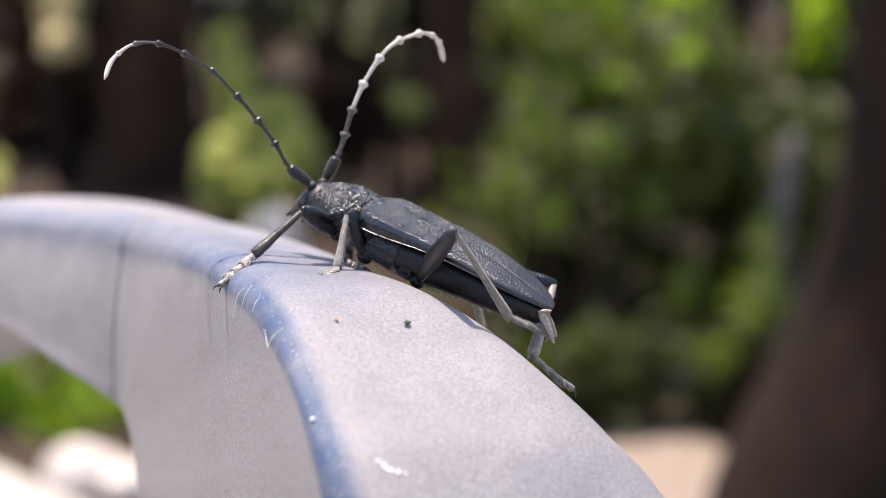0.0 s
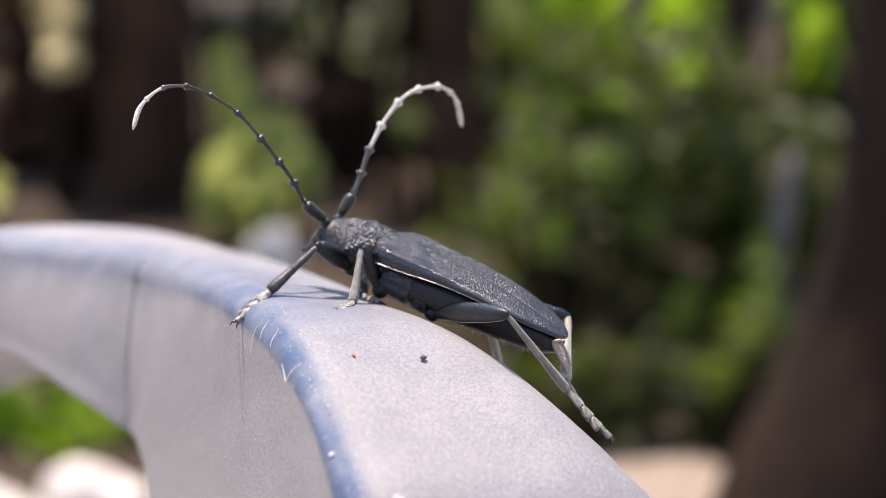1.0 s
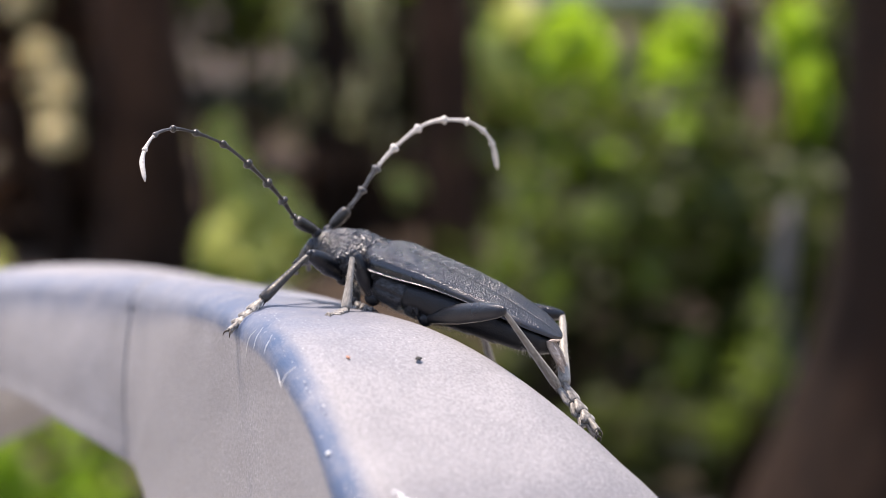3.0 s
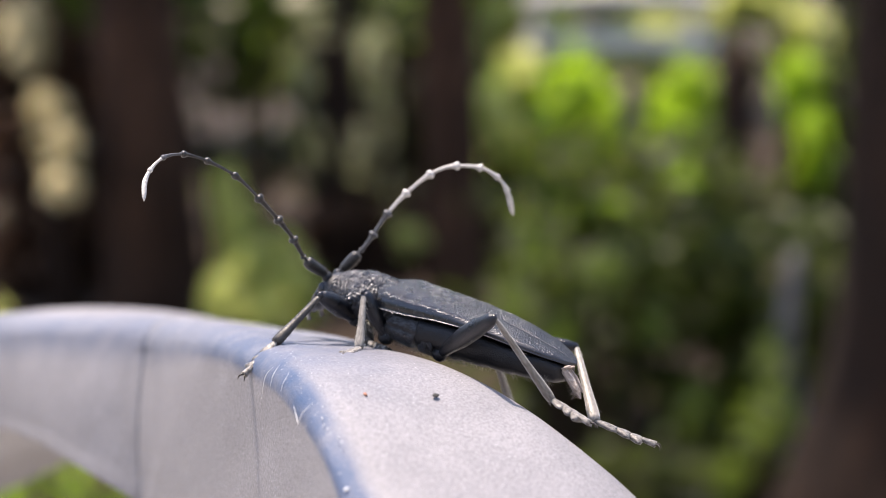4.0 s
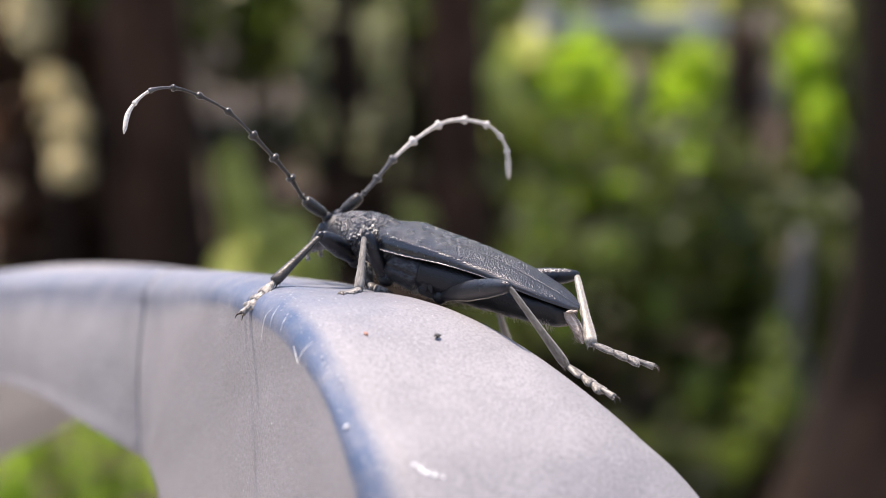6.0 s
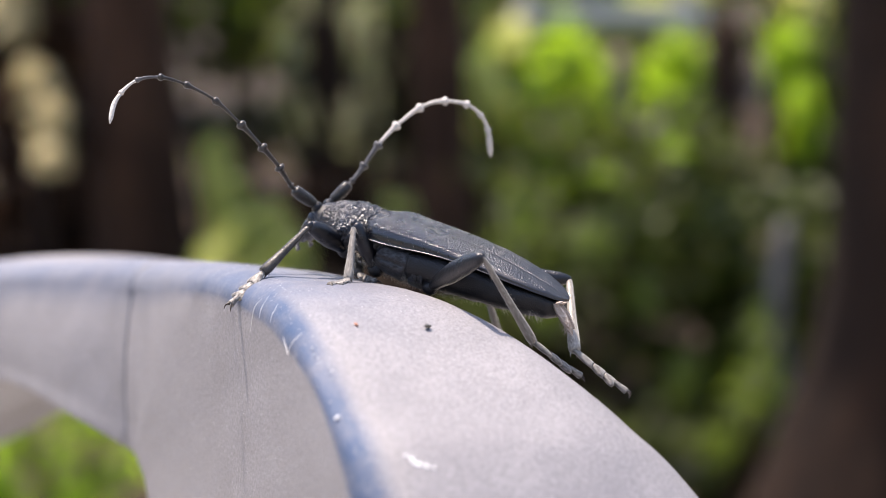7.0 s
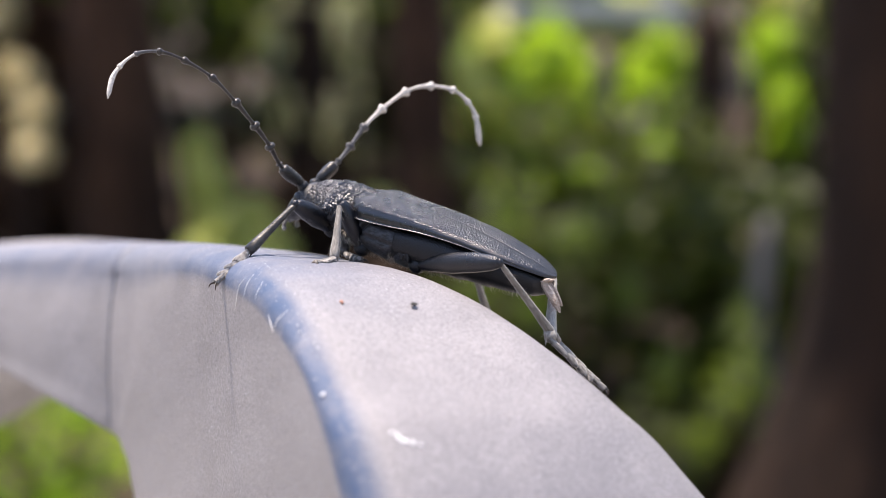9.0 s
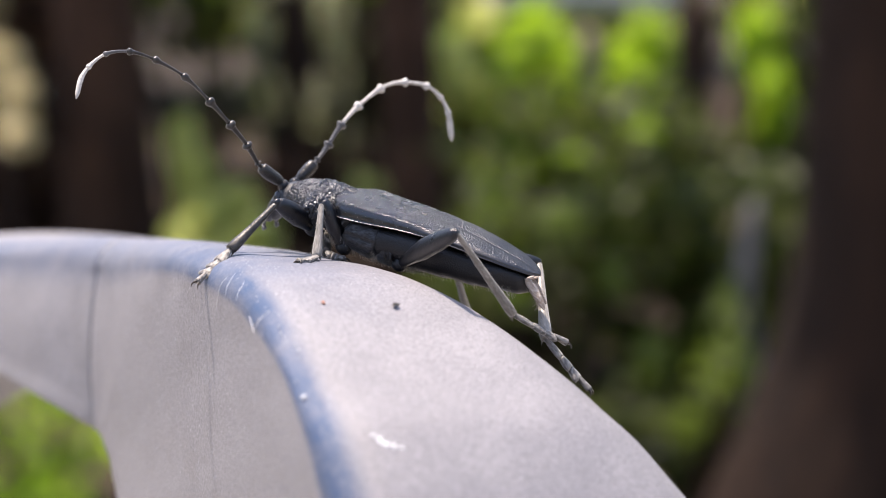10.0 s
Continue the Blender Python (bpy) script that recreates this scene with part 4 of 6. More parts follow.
# Knee, ankle and foot tip of the left hind leg, in millimetres.
HIND_LEFT = [
    (0, (-12.6, 10.4, 8.3), (-19.7, 5.6, 0.2), (-22.8, -0.6, -1.8)),
    (0.1, (-17.4, 8.4, 5.1), (-22.2, 2.4, -3.8), (-28.8, 1.3, -6.6)),
    (0.2, (-17.2, 8.7, 5.3), (-23.2, 3.7, -3.5), (-29.0, 0.6, -6.3)),
    (0.3, (-15.9, 9.3, 6.5), (-21.5, 4.0, -2.3), (-25.6, -1.2, -5.2)),
    (0.4, (-13.9, 10.2, 7.6), (-19.6, 4.4, -1.0), (-23.0, -1.5, -3.5)),
    (0.5, (-15.5, 8.9, 7.1), (-20.3, 3.8, -2.3), (-26.7, 2.4, -5.3)),
    (0.6, (-17.5, 8.4, 5.1), (-21.6, 2.4, -4.2), (-28.2, 0.9, -6.7)),
    (0.7, (-16.3, 9.1, 6.2), (-20.5, 2.4, -2.6), (-27.1, 1.0, -5.2)),
    (0.8, (-16.9, 8.8, 5.6), (-23.3, 2.6, -2.1), (-27.6, 0.1, -7.3)),
    (0.9, (-17.7, 8.4, 4.7), (-25.3, 2.6, -2.3), (-29.9, 0.6, -7.4)),
    (1, (-18.0, 8.6, 4.1), (-24.8, 2.5, -3.4), (-31.2, 1.8, -6.7)),
    (1.1, (-16.5, 10.5, 5.0), (-24.2, 4.7, -1.8), (-27.3, -1.2, -4.6)),
    (1.2, (-15.1, 11.1, 6.1), (-21.7, 5.2, -1.7), (-24.7, -0.6, -4.7)),
    (1.3, (-14.9, 10.0, 7.0), (-22.1, 5.4, -1.2), (-25.8, 0.1, -4.3)),
    (1.4, (-16.5, 9.3, 5.8), (-23.9, 3.9, -1.8), (-28.6, 0.3, -5.8)),
    (1.5, (-19.2, 7.4, 2.3), (-25.5, 1.1, -5.4), (-31.9, 0.1, -8.7)),
    (1.6, (-18.4, 8.1, 3.6), (-22.4, 0.3, -4.3), (-29.0, -1.2, -6.8)),
    (1.7, (-16.8, 9.9, 4.9), (-22.7, 4.0, -3.4), (-27.0, -0.3, -7.3)),
    (1.8, (-16.6, 9.9, 5.3), (-21.6, 4.0, -3.6), (-26.9, 0.4, -7.0)),
    (1.9, (-16.6, 10.4, 4.9), (-21.6, 4.2, -3.8), (-26.9, 0.3, -6.6)),
    (2, (-16.6, 10.1, 5.1), (-22.3, 4.4, -3.5), (-28.2, 1.7, -6.7)),
    (2.1, (-16.7, 10.0, 5.0), (-23.0, 4.7, -3.5), (-28.5, 1.8, -7.1)),
    (2.2, (-16.6, 10.1, 5.1), (-22.4, 4.6, -3.7), (-27.6, 0.6, -6.5)),
    (2.3, (-16.7, 10.3, 4.8), (-23.0, 4.7, -3.4), (-27.1, 0.0, -7.0)),
    (2.4, (-16.2, 10.4, 5.5), (-23.4, 6.1, -2.8), (-29.4, 3.5, -5.8)),
    (2.5, (-17.0, 10.0, 4.6), (-24.8, 5.6, -3.0), (-28.8, 0.9, -6.8)),
    (2.6, (-17.6, 9.7, 3.9), (-24.6, 4.2, -3.8), (-28.9, -0.4, -7.3)),
    (2.7, (-18.5, 8.6, 3.0), (-24.0, 1.7, -4.9), (-30.8, 3.7, -6.1)),
    (2.8, (-15.8, 10.5, 5.8), (-21.1, 4.8, -3.0), (-25.6, 0.3, -6.4)),
    (2.9, (-17.7, 8.5, 4.8), (-23.0, 2.2, -3.7), (-29.6, 3.6, -6.4)),
    (3, (-18.0, 8.1, 4.4), (-23.8, 1.7, -3.6), (-30.2, 2.9, -6.7)),
    (3.1, (-17.2, 8.9, 5.2), (-23.4, 2.9, -2.8), (-30.2, 4.8, -4.1)),
    (3.2, (-17.3, 9.2, 4.8), (-23.2, 3.7, -3.8), (-30.2, 4.1, -5.6)),
    (3.3, (-17.6, 8.8, 4.7), (-23.0, 2.2, -3.5), (-29.7, 4.2, -5.0)),
    (3.4, (-16.4, 9.8, 5.6), (-22.2, 3.5, -2.6), (-29.2, 5.5, -2.9)),
    (3.5, (-17.1, 8.6, 5.5), (-22.9, 1.9, -2.3), (-28.6, 3.9, -6.2)),
    (3.6, (-17.2, 8.3, 5.5), (-23.6, 2.2, -2.3), (-29.6, 3.4, -6.0)),
    (3.7, (-18.4, 7.9, 3.9), (-25.1, 2.3, -4.0), (-31.5, 2.7, -7.2)),
    (3.8, (-18.7, 7.1, 3.5), (-22.6, -0.4, -4.7), (-28.6, -1.2, -8.6)),
    (3.9, (-17.3, 8.0, 5.5), (-24.6, 4.0, -2.9), (-30.3, 3.4, -7.2)),
    (4, (-15.8, 9.8, 6.3), (-21.8, 4.2, -2.2), (-28.1, 7.6, -2.1)),
    (4.1, (-14.4, 9.9, 7.4), (-19.3, 3.6, -1.3), (-25.8, 6.5, -1.6)),
    (4.2, (-13.9, 10.2, 7.6), (-18.9, 4.4, -1.4), (-25.8, 6.3, -2.0)),
    (4.3, (-16.1, 9.3, 6.2), (-23.1, 4.1, -1.8), (-29.0, 6.9, -4.8)),
    (4.4, (-17.2, 8.7, 5.3), (-22.7, 2.3, -2.9), (-28.5, 4.9, -6.4)),
    (4.5, (-17.2, 8.8, 5.2), (-23.2, 2.3, -2.6), (-28.6, 5.2, -6.4)),
    (4.6, (-17.2, 8.6, 5.4), (-22.6, 1.1, -1.9), (-27.4, 1.2, -7.4)),
    (4.7, (-17.6, 9.0, 4.6), (-23.7, 1.8, -2.5), (-28.4, 1.9, -7.9)),
    (4.8, (-18.0, 8.6, 4.2), (-24.8, 1.8, -2.6), (-29.8, 4.4, -7.1)),
    (4.9, (-18.7, 7.8, 3.2), (-25.3, -0.3, -2.3), (-28.9, 4.4, -6.5)),
    (5, (-18.6, 7.5, 3.5), (-23.5, -2.2, -1.1), (-29.5, -3.0, -5.0)),
    (5.1, (-16.7, 10.6, 4.5), (-23.9, 3.7, -1.7), (-30.7, 1.6, -2.8)),
    (5.2, (-15.2, 11.4, 5.7), (-21.7, 4.9, -1.7), (-25.2, -0.7, -4.6)),
    (5.3, (-14.4, 11.7, 6.1), (-19.5, 5.4, -2.4), (-23.3, 0.1, -5.6)),
    (5.4, (-14.0, 10.9, 7.1), (-19.8, 3.9, -0.4), (-24.8, -0.9, -2.6)),
    (5.5, (-18.2, 8.2, 3.9), (-24.4, 1.7, -3.7), (-30.2, 1.1, -8.0)),
    (5.6, (-18.9, 7.8, 2.8), (-24.4, 1.0, -5.0), (-30.8, 1.5, -8.3)),
    (5.7, (-18.7, 7.9, 3.2), (-24.7, 1.5, -4.7), (-31.0, 3.2, -7.7)),
    (5.8, (-19.0, 7.5, 2.7), (-25.0, 1.1, -5.2), (-31.3, 0.0, -8.6)),
    (5.9, (-18.8, 7.9, 2.9), (-23.1, 0.6, -5.3), (-30.0, 1.6, -7.2)),
    (6, (-17.7, 9.6, 3.9), (-23.4, 3.2, -4.3), (-30.3, 5.0, -5.2)),
    (6.1, (-16.9, 9.7, 5.0), (-22.0, 3.2, -3.5), (-28.5, 1.7, -6.2)),
    (6.2, (-17.2, 8.4, 5.4), (-22.5, 2.6, -3.4), (-29.2, 3.0, -6.0)),
    (6.3, (-18.5, 7.9, 3.6), (-24.4, 2.0, -4.7), (-30.6, 0.9, -8.3)),
    (6.4, (-18.8, 7.7, 3.0), (-24.5, 1.3, -5.2), (-30.6, 0.3, -8.8)),
    (6.5, (-18.8, 7.8, 3.0), (-25.0, 1.6, -4.9), (-31.6, 2.6, -7.6)),
    (6.6, (-19.0, 8.0, 2.2), (-24.3, -0.4, -4.3), (-29.9, -0.9, -8.8)),
    (6.7, (-18.5, 8.5, 3.1), (-24.3, 2.0, -4.9), (-31.2, 1.4, -6.9)),
    (6.8, (-15.8, 10.7, 5.6), (-21.0, 4.9, -3.3), (-25.2, -0.1, -6.3)),
    (6.9, (-15.8, 10.6, 5.7), (-20.7, 5.1, -3.5), (-25.0, 0.2, -6.6)),
    (7, (-15.8, 10.5, 5.8), (-21.1, 4.8, -3.0), (-25.6, 0.3, -6.4)),
    (7.1, (-17.7, 8.5, 4.8), (-23.0, 2.2, -3.7), (-29.6, 3.6, -6.4)),
    (7.2, (-18.0, 8.1, 4.4), (-23.8, 1.7, -3.6), (-30.2, 2.9, -6.7)),
    (7.3, (-17.2, 8.9, 5.2), (-23.4, 2.9, -2.8), (-30.2, 4.8, -4.1)),
    (7.4, (-17.3, 9.2, 4.8), (-23.2, 3.7, -3.8), (-30.2, 4.1, -5.6)),
    (7.5, (-17.6, 8.8, 4.7), (-23.0, 2.2, -3.5), (-29.7, 4.2, -5.0)),
    (7.6, (-16.4, 9.8, 5.6), (-22.2, 3.5, -2.6), (-29.2, 5.5, -2.9)),
    (7.7, (-17.1, 8.6, 5.5), (-22.9, 1.9, -2.3), (-28.6, 3.9, -6.2)),
    (7.8, (-17.2, 8.3, 5.5), (-23.6, 2.2, -2.3), (-29.6, 3.4, -6.0)),
    (7.9, (-18.4, 7.9, 3.9), (-25.1, 2.3, -4.0), (-31.5, 2.7, -7.2)),
    (8, (-18.1, 8.7, 3.9), (-24.0, 2.1, -4.0), (-30.6, 3.5, -6.5)),
    (8.1, (-16.3, 9.9, 5.7), (-23.0, 3.6, -1.7), (-30.0, 5.2, -2.1)),
    (8.2, (-17.8, 8.7, 4.3), (-24.6, 3.7, -4.0), (-31.1, 3.6, -6.9)),
    (8.3, (-19.1, 7.4, 2.3), (-25.2, 1.2, -5.7), (-31.6, 0.7, -8.8)),
    (8.4, (-19.0, 7.5, 2.7), (-25.0, 1.1, -5.2), (-31.3, 0.0, -8.6)),
    (8.5, (-18.8, 7.9, 2.9), (-23.1, 0.6, -5.3), (-30.0, 1.6, -7.2)),
    (8.6, (-17.7, 9.6, 3.9), (-23.4, 3.2, -4.3), (-30.3, 5.0, -5.2)),
    (8.7, (-16.9, 9.7, 5.0), (-22.0, 3.2, -3.5), (-28.5, 1.7, -6.2)),
    (8.8, (-17.2, 8.4, 5.4), (-22.5, 2.6, -3.4), (-29.2, 3.0, -6.0)),
    (8.9, (-18.5, 7.9, 3.6), (-24.4, 2.0, -4.7), (-30.6, 0.9, -8.3)),
    (9, (-18.8, 7.7, 3.0), (-24.5, 1.3, -5.2), (-30.6, 0.3, -8.8)),
    (9.1, (-18.8, 7.8, 3.0), (-25.0, 1.6, -4.9), (-31.6, 2.6, -7.6)),
    (9.2, (-19.0, 8.0, 2.2), (-24.3, -0.4, -4.3), (-29.9, -0.9, -8.8)),
    (9.3, (-18.5, 8.5, 3.1), (-24.3, 2.0, -4.9), (-31.2, 1.4, -6.9)),
    (9.4, (-17.5, 9.5, 4.3), (-23.4, 3.2, -3.8), (-30.3, 5.1, -3.6)),
    (9.5, (-16.2, 10.0, 5.7), (-21.0, 3.6, -3.0), (-27.8, 5.2, -4.7)),
    (9.6, (-15.9, 10.6, 5.6), (-20.4, 3.8, -2.9), (-27.3, 5.3, -4.5)),
    (9.7, (-15.5, 11.0, 5.6), (-19.5, 4.2, -3.1), (-26.5, 4.3, -5.0)),
    (9.8, (-15.9, 10.7, 5.4), (-21.6, 4.6, -2.9), (-26.0, 0.3, -6.7)),
    (9.9, (-16.3, 9.3, 6.0), (-23.2, 3.5, -1.6), (-27.9, -0.8, -5.1)),
    (10, (-16.1, 10.3, 5.6), (-21.7, 4.1, -2.7), (-26.6, -0.5, -5.2)),
]
# Knee, ankle and foot tip of the right hind leg, in millimetres.
HIND_RIGHT = [
    (0, (-18.1, -8.3, 0.5), (-22.2, 1.7, -4.3), (-26.2, -3.1, -7.9)),
    (0.1, (-17.7, -8.7, 1.5), (-22.7, 0.9, -3.3), (-26.1, -3.4, -7.9)),
    (0.2, (-17.2, -9.1, 2.4), (-23.4, -0.1, -2.2), (-30.5, -0.3, -3.4)),
    (0.3, (-18.1, -8.7, -0.0), (-23.6, 0.9, -4.2), (-29.8, 4.5, -5.0)),
    (0.4, (-18.0, -8.7, -0.1), (-23.1, 0.7, -5.1), (-29.7, -0.7, -7.7)),
    (0.5, (-17.5, -9.2, 1.5), (-23.2, -0.3, -3.8), (-30.0, -2.4, -5.0)),
    (0.6, (-17.5, -7.0, 3.8), (-23.9, 1.8, -0.7), (-29.4, -2.3, -3.0)),
    (0.7, (-17.6, -8.6, 2.1), (-22.8, 1.2, -1.7), (-25.8, -3.4, -6.3)),
    (0.8, (-18.1, -8.6, 0.3), (-23.7, 1.6, -1.7), (-26.4, -2.3, -7.2)),
    (0.9, (-18.3, -8.3, -0.3), (-24.9, 1.4, -2.1), (-28.4, -1.1, -7.8)),
    (1, (-18.2, -8.4, 0.2), (-24.0, 1.5, -2.9), (-28.1, -1.7, -7.8)),
    (1.1, (-17.8, -8.7, 1.3), (-23.2, 1.0, -2.8), (-30.0, -0.7, -4.2)),
    (1.2, (-17.5, -7.2, 3.7), (-23.8, 2.0, -0.0), (-30.6, -0.0, -1.0)),
    (1.3, (-17.8, -8.8, 0.8), (-21.9, 1.4, -3.5), (-25.5, -2.8, -8.1)),
    (1.4, (-19.0, -5.9, 0.4), (-22.7, 4.9, -2.6), (-26.8, 0.6, -6.8)),
    (1.5, (-18.6, -7.7, -0.9), (-22.5, 2.9, -4.2), (-25.6, -1.5, -9.0)),
    (1.6, (-18.3, -8.3, -0.1), (-22.2, 1.8, -4.8), (-24.5, -3.8, -8.8)),
    (1.7, (-17.7, -9.1, 0.9), (-23.3, -0.2, -4.3), (-30.1, -2.2, -5.9)),
    (1.8, (-17.3, -9.3, 1.9), (-24.5, -1.5, -3.3), (-31.5, -3.2, -4.0)),
    (1.9, (-17.5, -9.2, 1.5), (-24.0, -0.3, -2.9), (-30.7, -2.3, -4.7)),
    (2, (-17.9, -8.9, 0.5), (-23.2, 0.2, -4.9), (-30.1, 1.3, -6.7)),
    (2.1, (-18.1, -8.7, -0.1), (-24.1, 0.4, -4.5), (-30.7, 1.3, -7.3)),
    (2.2, (-18.1, -8.0, 1.3), (-23.7, 1.3, -3.2), (-30.7, 1.4, -4.9)),
    (2.3, (-18.6, -6.8, 0.9), (-23.2, 3.4, -2.8), (-27.1, -1.0, -7.0)),
    (2.4, (-18.7, -6.8, 0.3), (-23.7, 3.3, -3.3), (-28.4, -0.6, -7.2)),
    (2.5, (-18.1, -8.4, 0.4), (-23.6, 1.0, -4.2), (-27.5, -3.5, -8.4)),
    (2.6, (-18.1, -8.4, 0.6), (-23.5, 0.6, -4.8), (-27.3, -3.9, -9.0)),
    (2.7, (-18.0, -8.5, 0.9), (-23.2, 0.3, -4.9), (-29.1, -1.7, -8.5)),
    (2.8, (-18.0, -8.6, 0.8), (-24.2, 0.2, -3.9), (-30.7, -1.1, -6.7)),
    (2.9, (-17.8, -8.7, 1.2), (-23.4, 0.6, -3.3), (-30.3, 0.6, -5.5)),
    (3, (-18.0, -8.6, 0.7), (-24.1, 0.6, -3.4), (-30.3, 3.3, -5.9)),
    (3.1, (-18.2, -8.5, -0.2), (-24.8, 0.8, -3.3), (-30.5, 0.3, -7.7)),
    (3.2, (-17.7, -8.7, 1.4), (-24.1, 0.2, -3.1), (-30.7, 1.0, -5.7)),
    (3.3, (-16.8, -9.0, 3.4), (-22.0, 0.5, -1.3), (-28.7, -1.5, -2.9)),
    (3.4, (-17.2, -8.9, 2.8), (-22.6, 0.8, -1.1), (-27.2, -4.0, -3.8)),
    (3.5, (-17.9, -8.7, 1.0), (-24.4, 0.7, -2.0), (-25.8, -2.4, -8.3)),
    (3.6, (-18.1, -8.5, 0.2), (-26.2, -0.2, -2.1), (-26.9, -4.2, -8.0)),
    (3.7, (-18.0, -8.6, 0.5), (-25.2, 0.5, -1.9), (-29.5, -3.5, -6.0)),
    (3.8, (-18.2, -8.4, -0.1), (-23.0, 1.5, -4.3), (-27.5, -1.9, -8.8)),
    (3.9, (-18.6, -7.5, -0.1), (-24.6, 2.2, -3.0), (-26.7, -3.8, -6.4)),
    (4, (-18.1, -8.5, 0.4), (-25.4, -0.7, -4.6), (-32.4, -2.3, -5.4)),
    (4.1, (-17.6, -7.0, 3.7), (-23.6, 1.9, -1.3), (-30.0, -1.3, -2.7)),
    (4.2, (-17.5, -6.8, 4.0), (-23.2, 2.3, -1.0), (-26.1, -3.8, -3.6)),
    (4.3, (-17.8, -8.7, 1.3), (-23.4, 1.0, -2.6), (-24.5, -3.3, -8.3)),
    (4.4, (-18.2, -8.4, -0.3), (-24.6, 0.6, -4.5), (-24.5, -4.6, -9.5)),
    (4.5, (-18.4, -8.2, -1.2), (-25.7, 0.2, -5.2), (-25.1, -5.2, -10.0)),
    (4.6, (-19.2, -4.8, 0.2), (-26.8, 2.1, -5.5), (-27.4, -3.2, -10.3)),
    (4.7, (-19.0, -6.0, -0.5), (-26.4, 2.2, -4.7), (-28.0, -2.1, -10.3)),
    (4.8, (-18.4, -8.1, -1.2), (-25.4, 1.0, -4.2), (-27.3, -2.8, -10.0)),
    (4.9, (-18.2, -8.3, 0.0), (-23.7, 1.1, -4.6), (-25.5, -3.6, -9.7)),
    (5, (-18.0, -8.0, 1.6), (-22.3, 2.1, -2.6), (-21.8, -3.1, -7.6)),
    (5.1, (-17.5, -8.6, 2.3), (-23.5, 0.8, -1.6), (-30.2, -1.0, -3.4)),
    (5.2, (-17.7, -6.2, 4.0), (-24.2, 2.5, -0.6), (-31.0, 0.3, -1.4)),
    (5.3, (-18.3, -7.0, 1.8), (-23.6, 2.2, -3.2), (-28.0, -2.4, -6.7)),
    (5.4, (-18.7, -6.8, 0.3), (-23.1, 3.1, -4.4), (-28.0, -0.6, -8.2)),
    (5.5, (-17.8, -8.6, 1.4), (-23.6, 0.7, -3.0), (-28.2, -0.6, -8.4)),
    (5.6, (-17.9, -8.5, 0.9), (-23.3, 0.9, -3.8), (-28.9, 0.4, -8.3)),
    (5.7, (-18.0, -8.5, 0.8), (-26.5, -1.1, -2.7), (-27.5, -3.6, -9.3)),
    (5.8, (-18.9, -6.6, -0.2), (-25.5, 2.5, -3.8), (-30.5, -0.2, -8.1)),
    (5.9, (-17.9, -8.7, 0.8), (-25.7, -0.7, -3.1), (-32.5, -2.6, -4.5)),
    (6, (-18.0, -7.0, 2.7), (-25.0, 1.4, -1.6), (-31.8, -0.8, -2.4)),
    (6.1, (-18.7, -6.4, 1.0), (-24.3, 3.1, -3.2), (-28.5, -0.8, -7.6)),
    (6.2, (-18.3, -8.3, -1.1), (-23.2, 1.5, -5.5), (-28.3, -2.4, -8.9)),
    (6.3, (-18.9, -6.4, -0.2), (-24.4, 3.0, -4.7), (-29.0, -1.0, -8.4)),
    (6.4, (-18.9, -6.5, -0.4), (-24.3, 3.1, -4.6), (-29.5, 0.0, -8.4)),
    (6.5, (-18.3, -8.3, -1.1), (-23.9, 1.4, -4.8), (-28.8, -2.0, -8.8)),
    (6.6, (-18.3, -8.4, -1.0), (-23.7, 1.2, -5.2), (-27.7, -3.1, -9.4)),
    (6.7, (-18.1, -8.6, 0.2), (-24.1, 0.2, -4.8), (-27.7, -3.9, -9.4)),
    (6.8, (-17.2, -8.9, 2.7), (-24.0, -0.6, -2.2), (-30.8, -2.7, -3.2)),
    (6.9, (-17.9, -8.6, 0.9), (-23.2, 0.3, -4.6), (-29.8, -1.1, -7.3)),
    (7, (-18.0, -8.6, 0.8), (-24.2, 0.2, -3.9), (-30.7, -1.1, -6.7)),
    (7.1, (-17.8, -8.7, 1.2), (-23.4, 0.6, -3.3), (-30.3, 0.6, -5.5)),
    (7.2, (-18.0, -8.6, 0.7), (-24.1, 0.6, -3.4), (-30.3, 3.3, -5.9)),
    (7.3, (-18.2, -8.5, -0.2), (-24.8, 0.8, -3.3), (-30.5, 0.3, -7.7)),
    (7.4, (-17.7, -8.7, 1.4), (-24.1, 0.2, -3.1), (-30.7, 1.0, -5.7)),
    (7.5, (-16.8, -9.0, 3.4), (-22.0, 0.5, -1.3), (-28.7, -1.5, -2.9)),
    (7.6, (-17.2, -8.9, 2.8), (-22.6, 0.8, -1.1), (-27.2, -4.0, -3.8)),
    (7.7, (-17.9, -8.7, 1.0), (-24.4, 0.7, -2.0), (-25.8, -2.4, -8.3)),
    (7.8, (-18.1, -8.5, 0.2), (-26.2, -0.2, -2.1), (-26.9, -4.2, -8.0)),
    (7.9, (-18.0, -8.6, 0.5), (-25.2, 0.5, -1.9), (-29.5, -3.5, -6.0)),
    (8, (-17.8, -8.7, 1.2), (-23.6, 1.0, -2.5), (-28.6, -2.5, -6.2)),
    (8.1, (-19.0, -6.3, -0.3), (-24.1, 3.6, -4.2), (-29.6, 0.6, -7.7)),
    (8.2, (-18.8, -6.9, -0.3), (-24.3, 2.8, -4.2), (-29.3, -0.5, -8.1)),
    (8.3, (-18.8, -6.8, -0.4), (-24.2, 2.7, -4.9), (-30.0, 0.3, -8.3)),
    (8.4, (-18.9, -6.6, -0.2), (-25.5, 2.5, -3.8), (-30.5, -0.2, -8.1)),
    (8.5, (-17.9, -8.7, 0.8), (-25.7, -0.7, -3.1), (-32.5, -2.6, -4.5)),
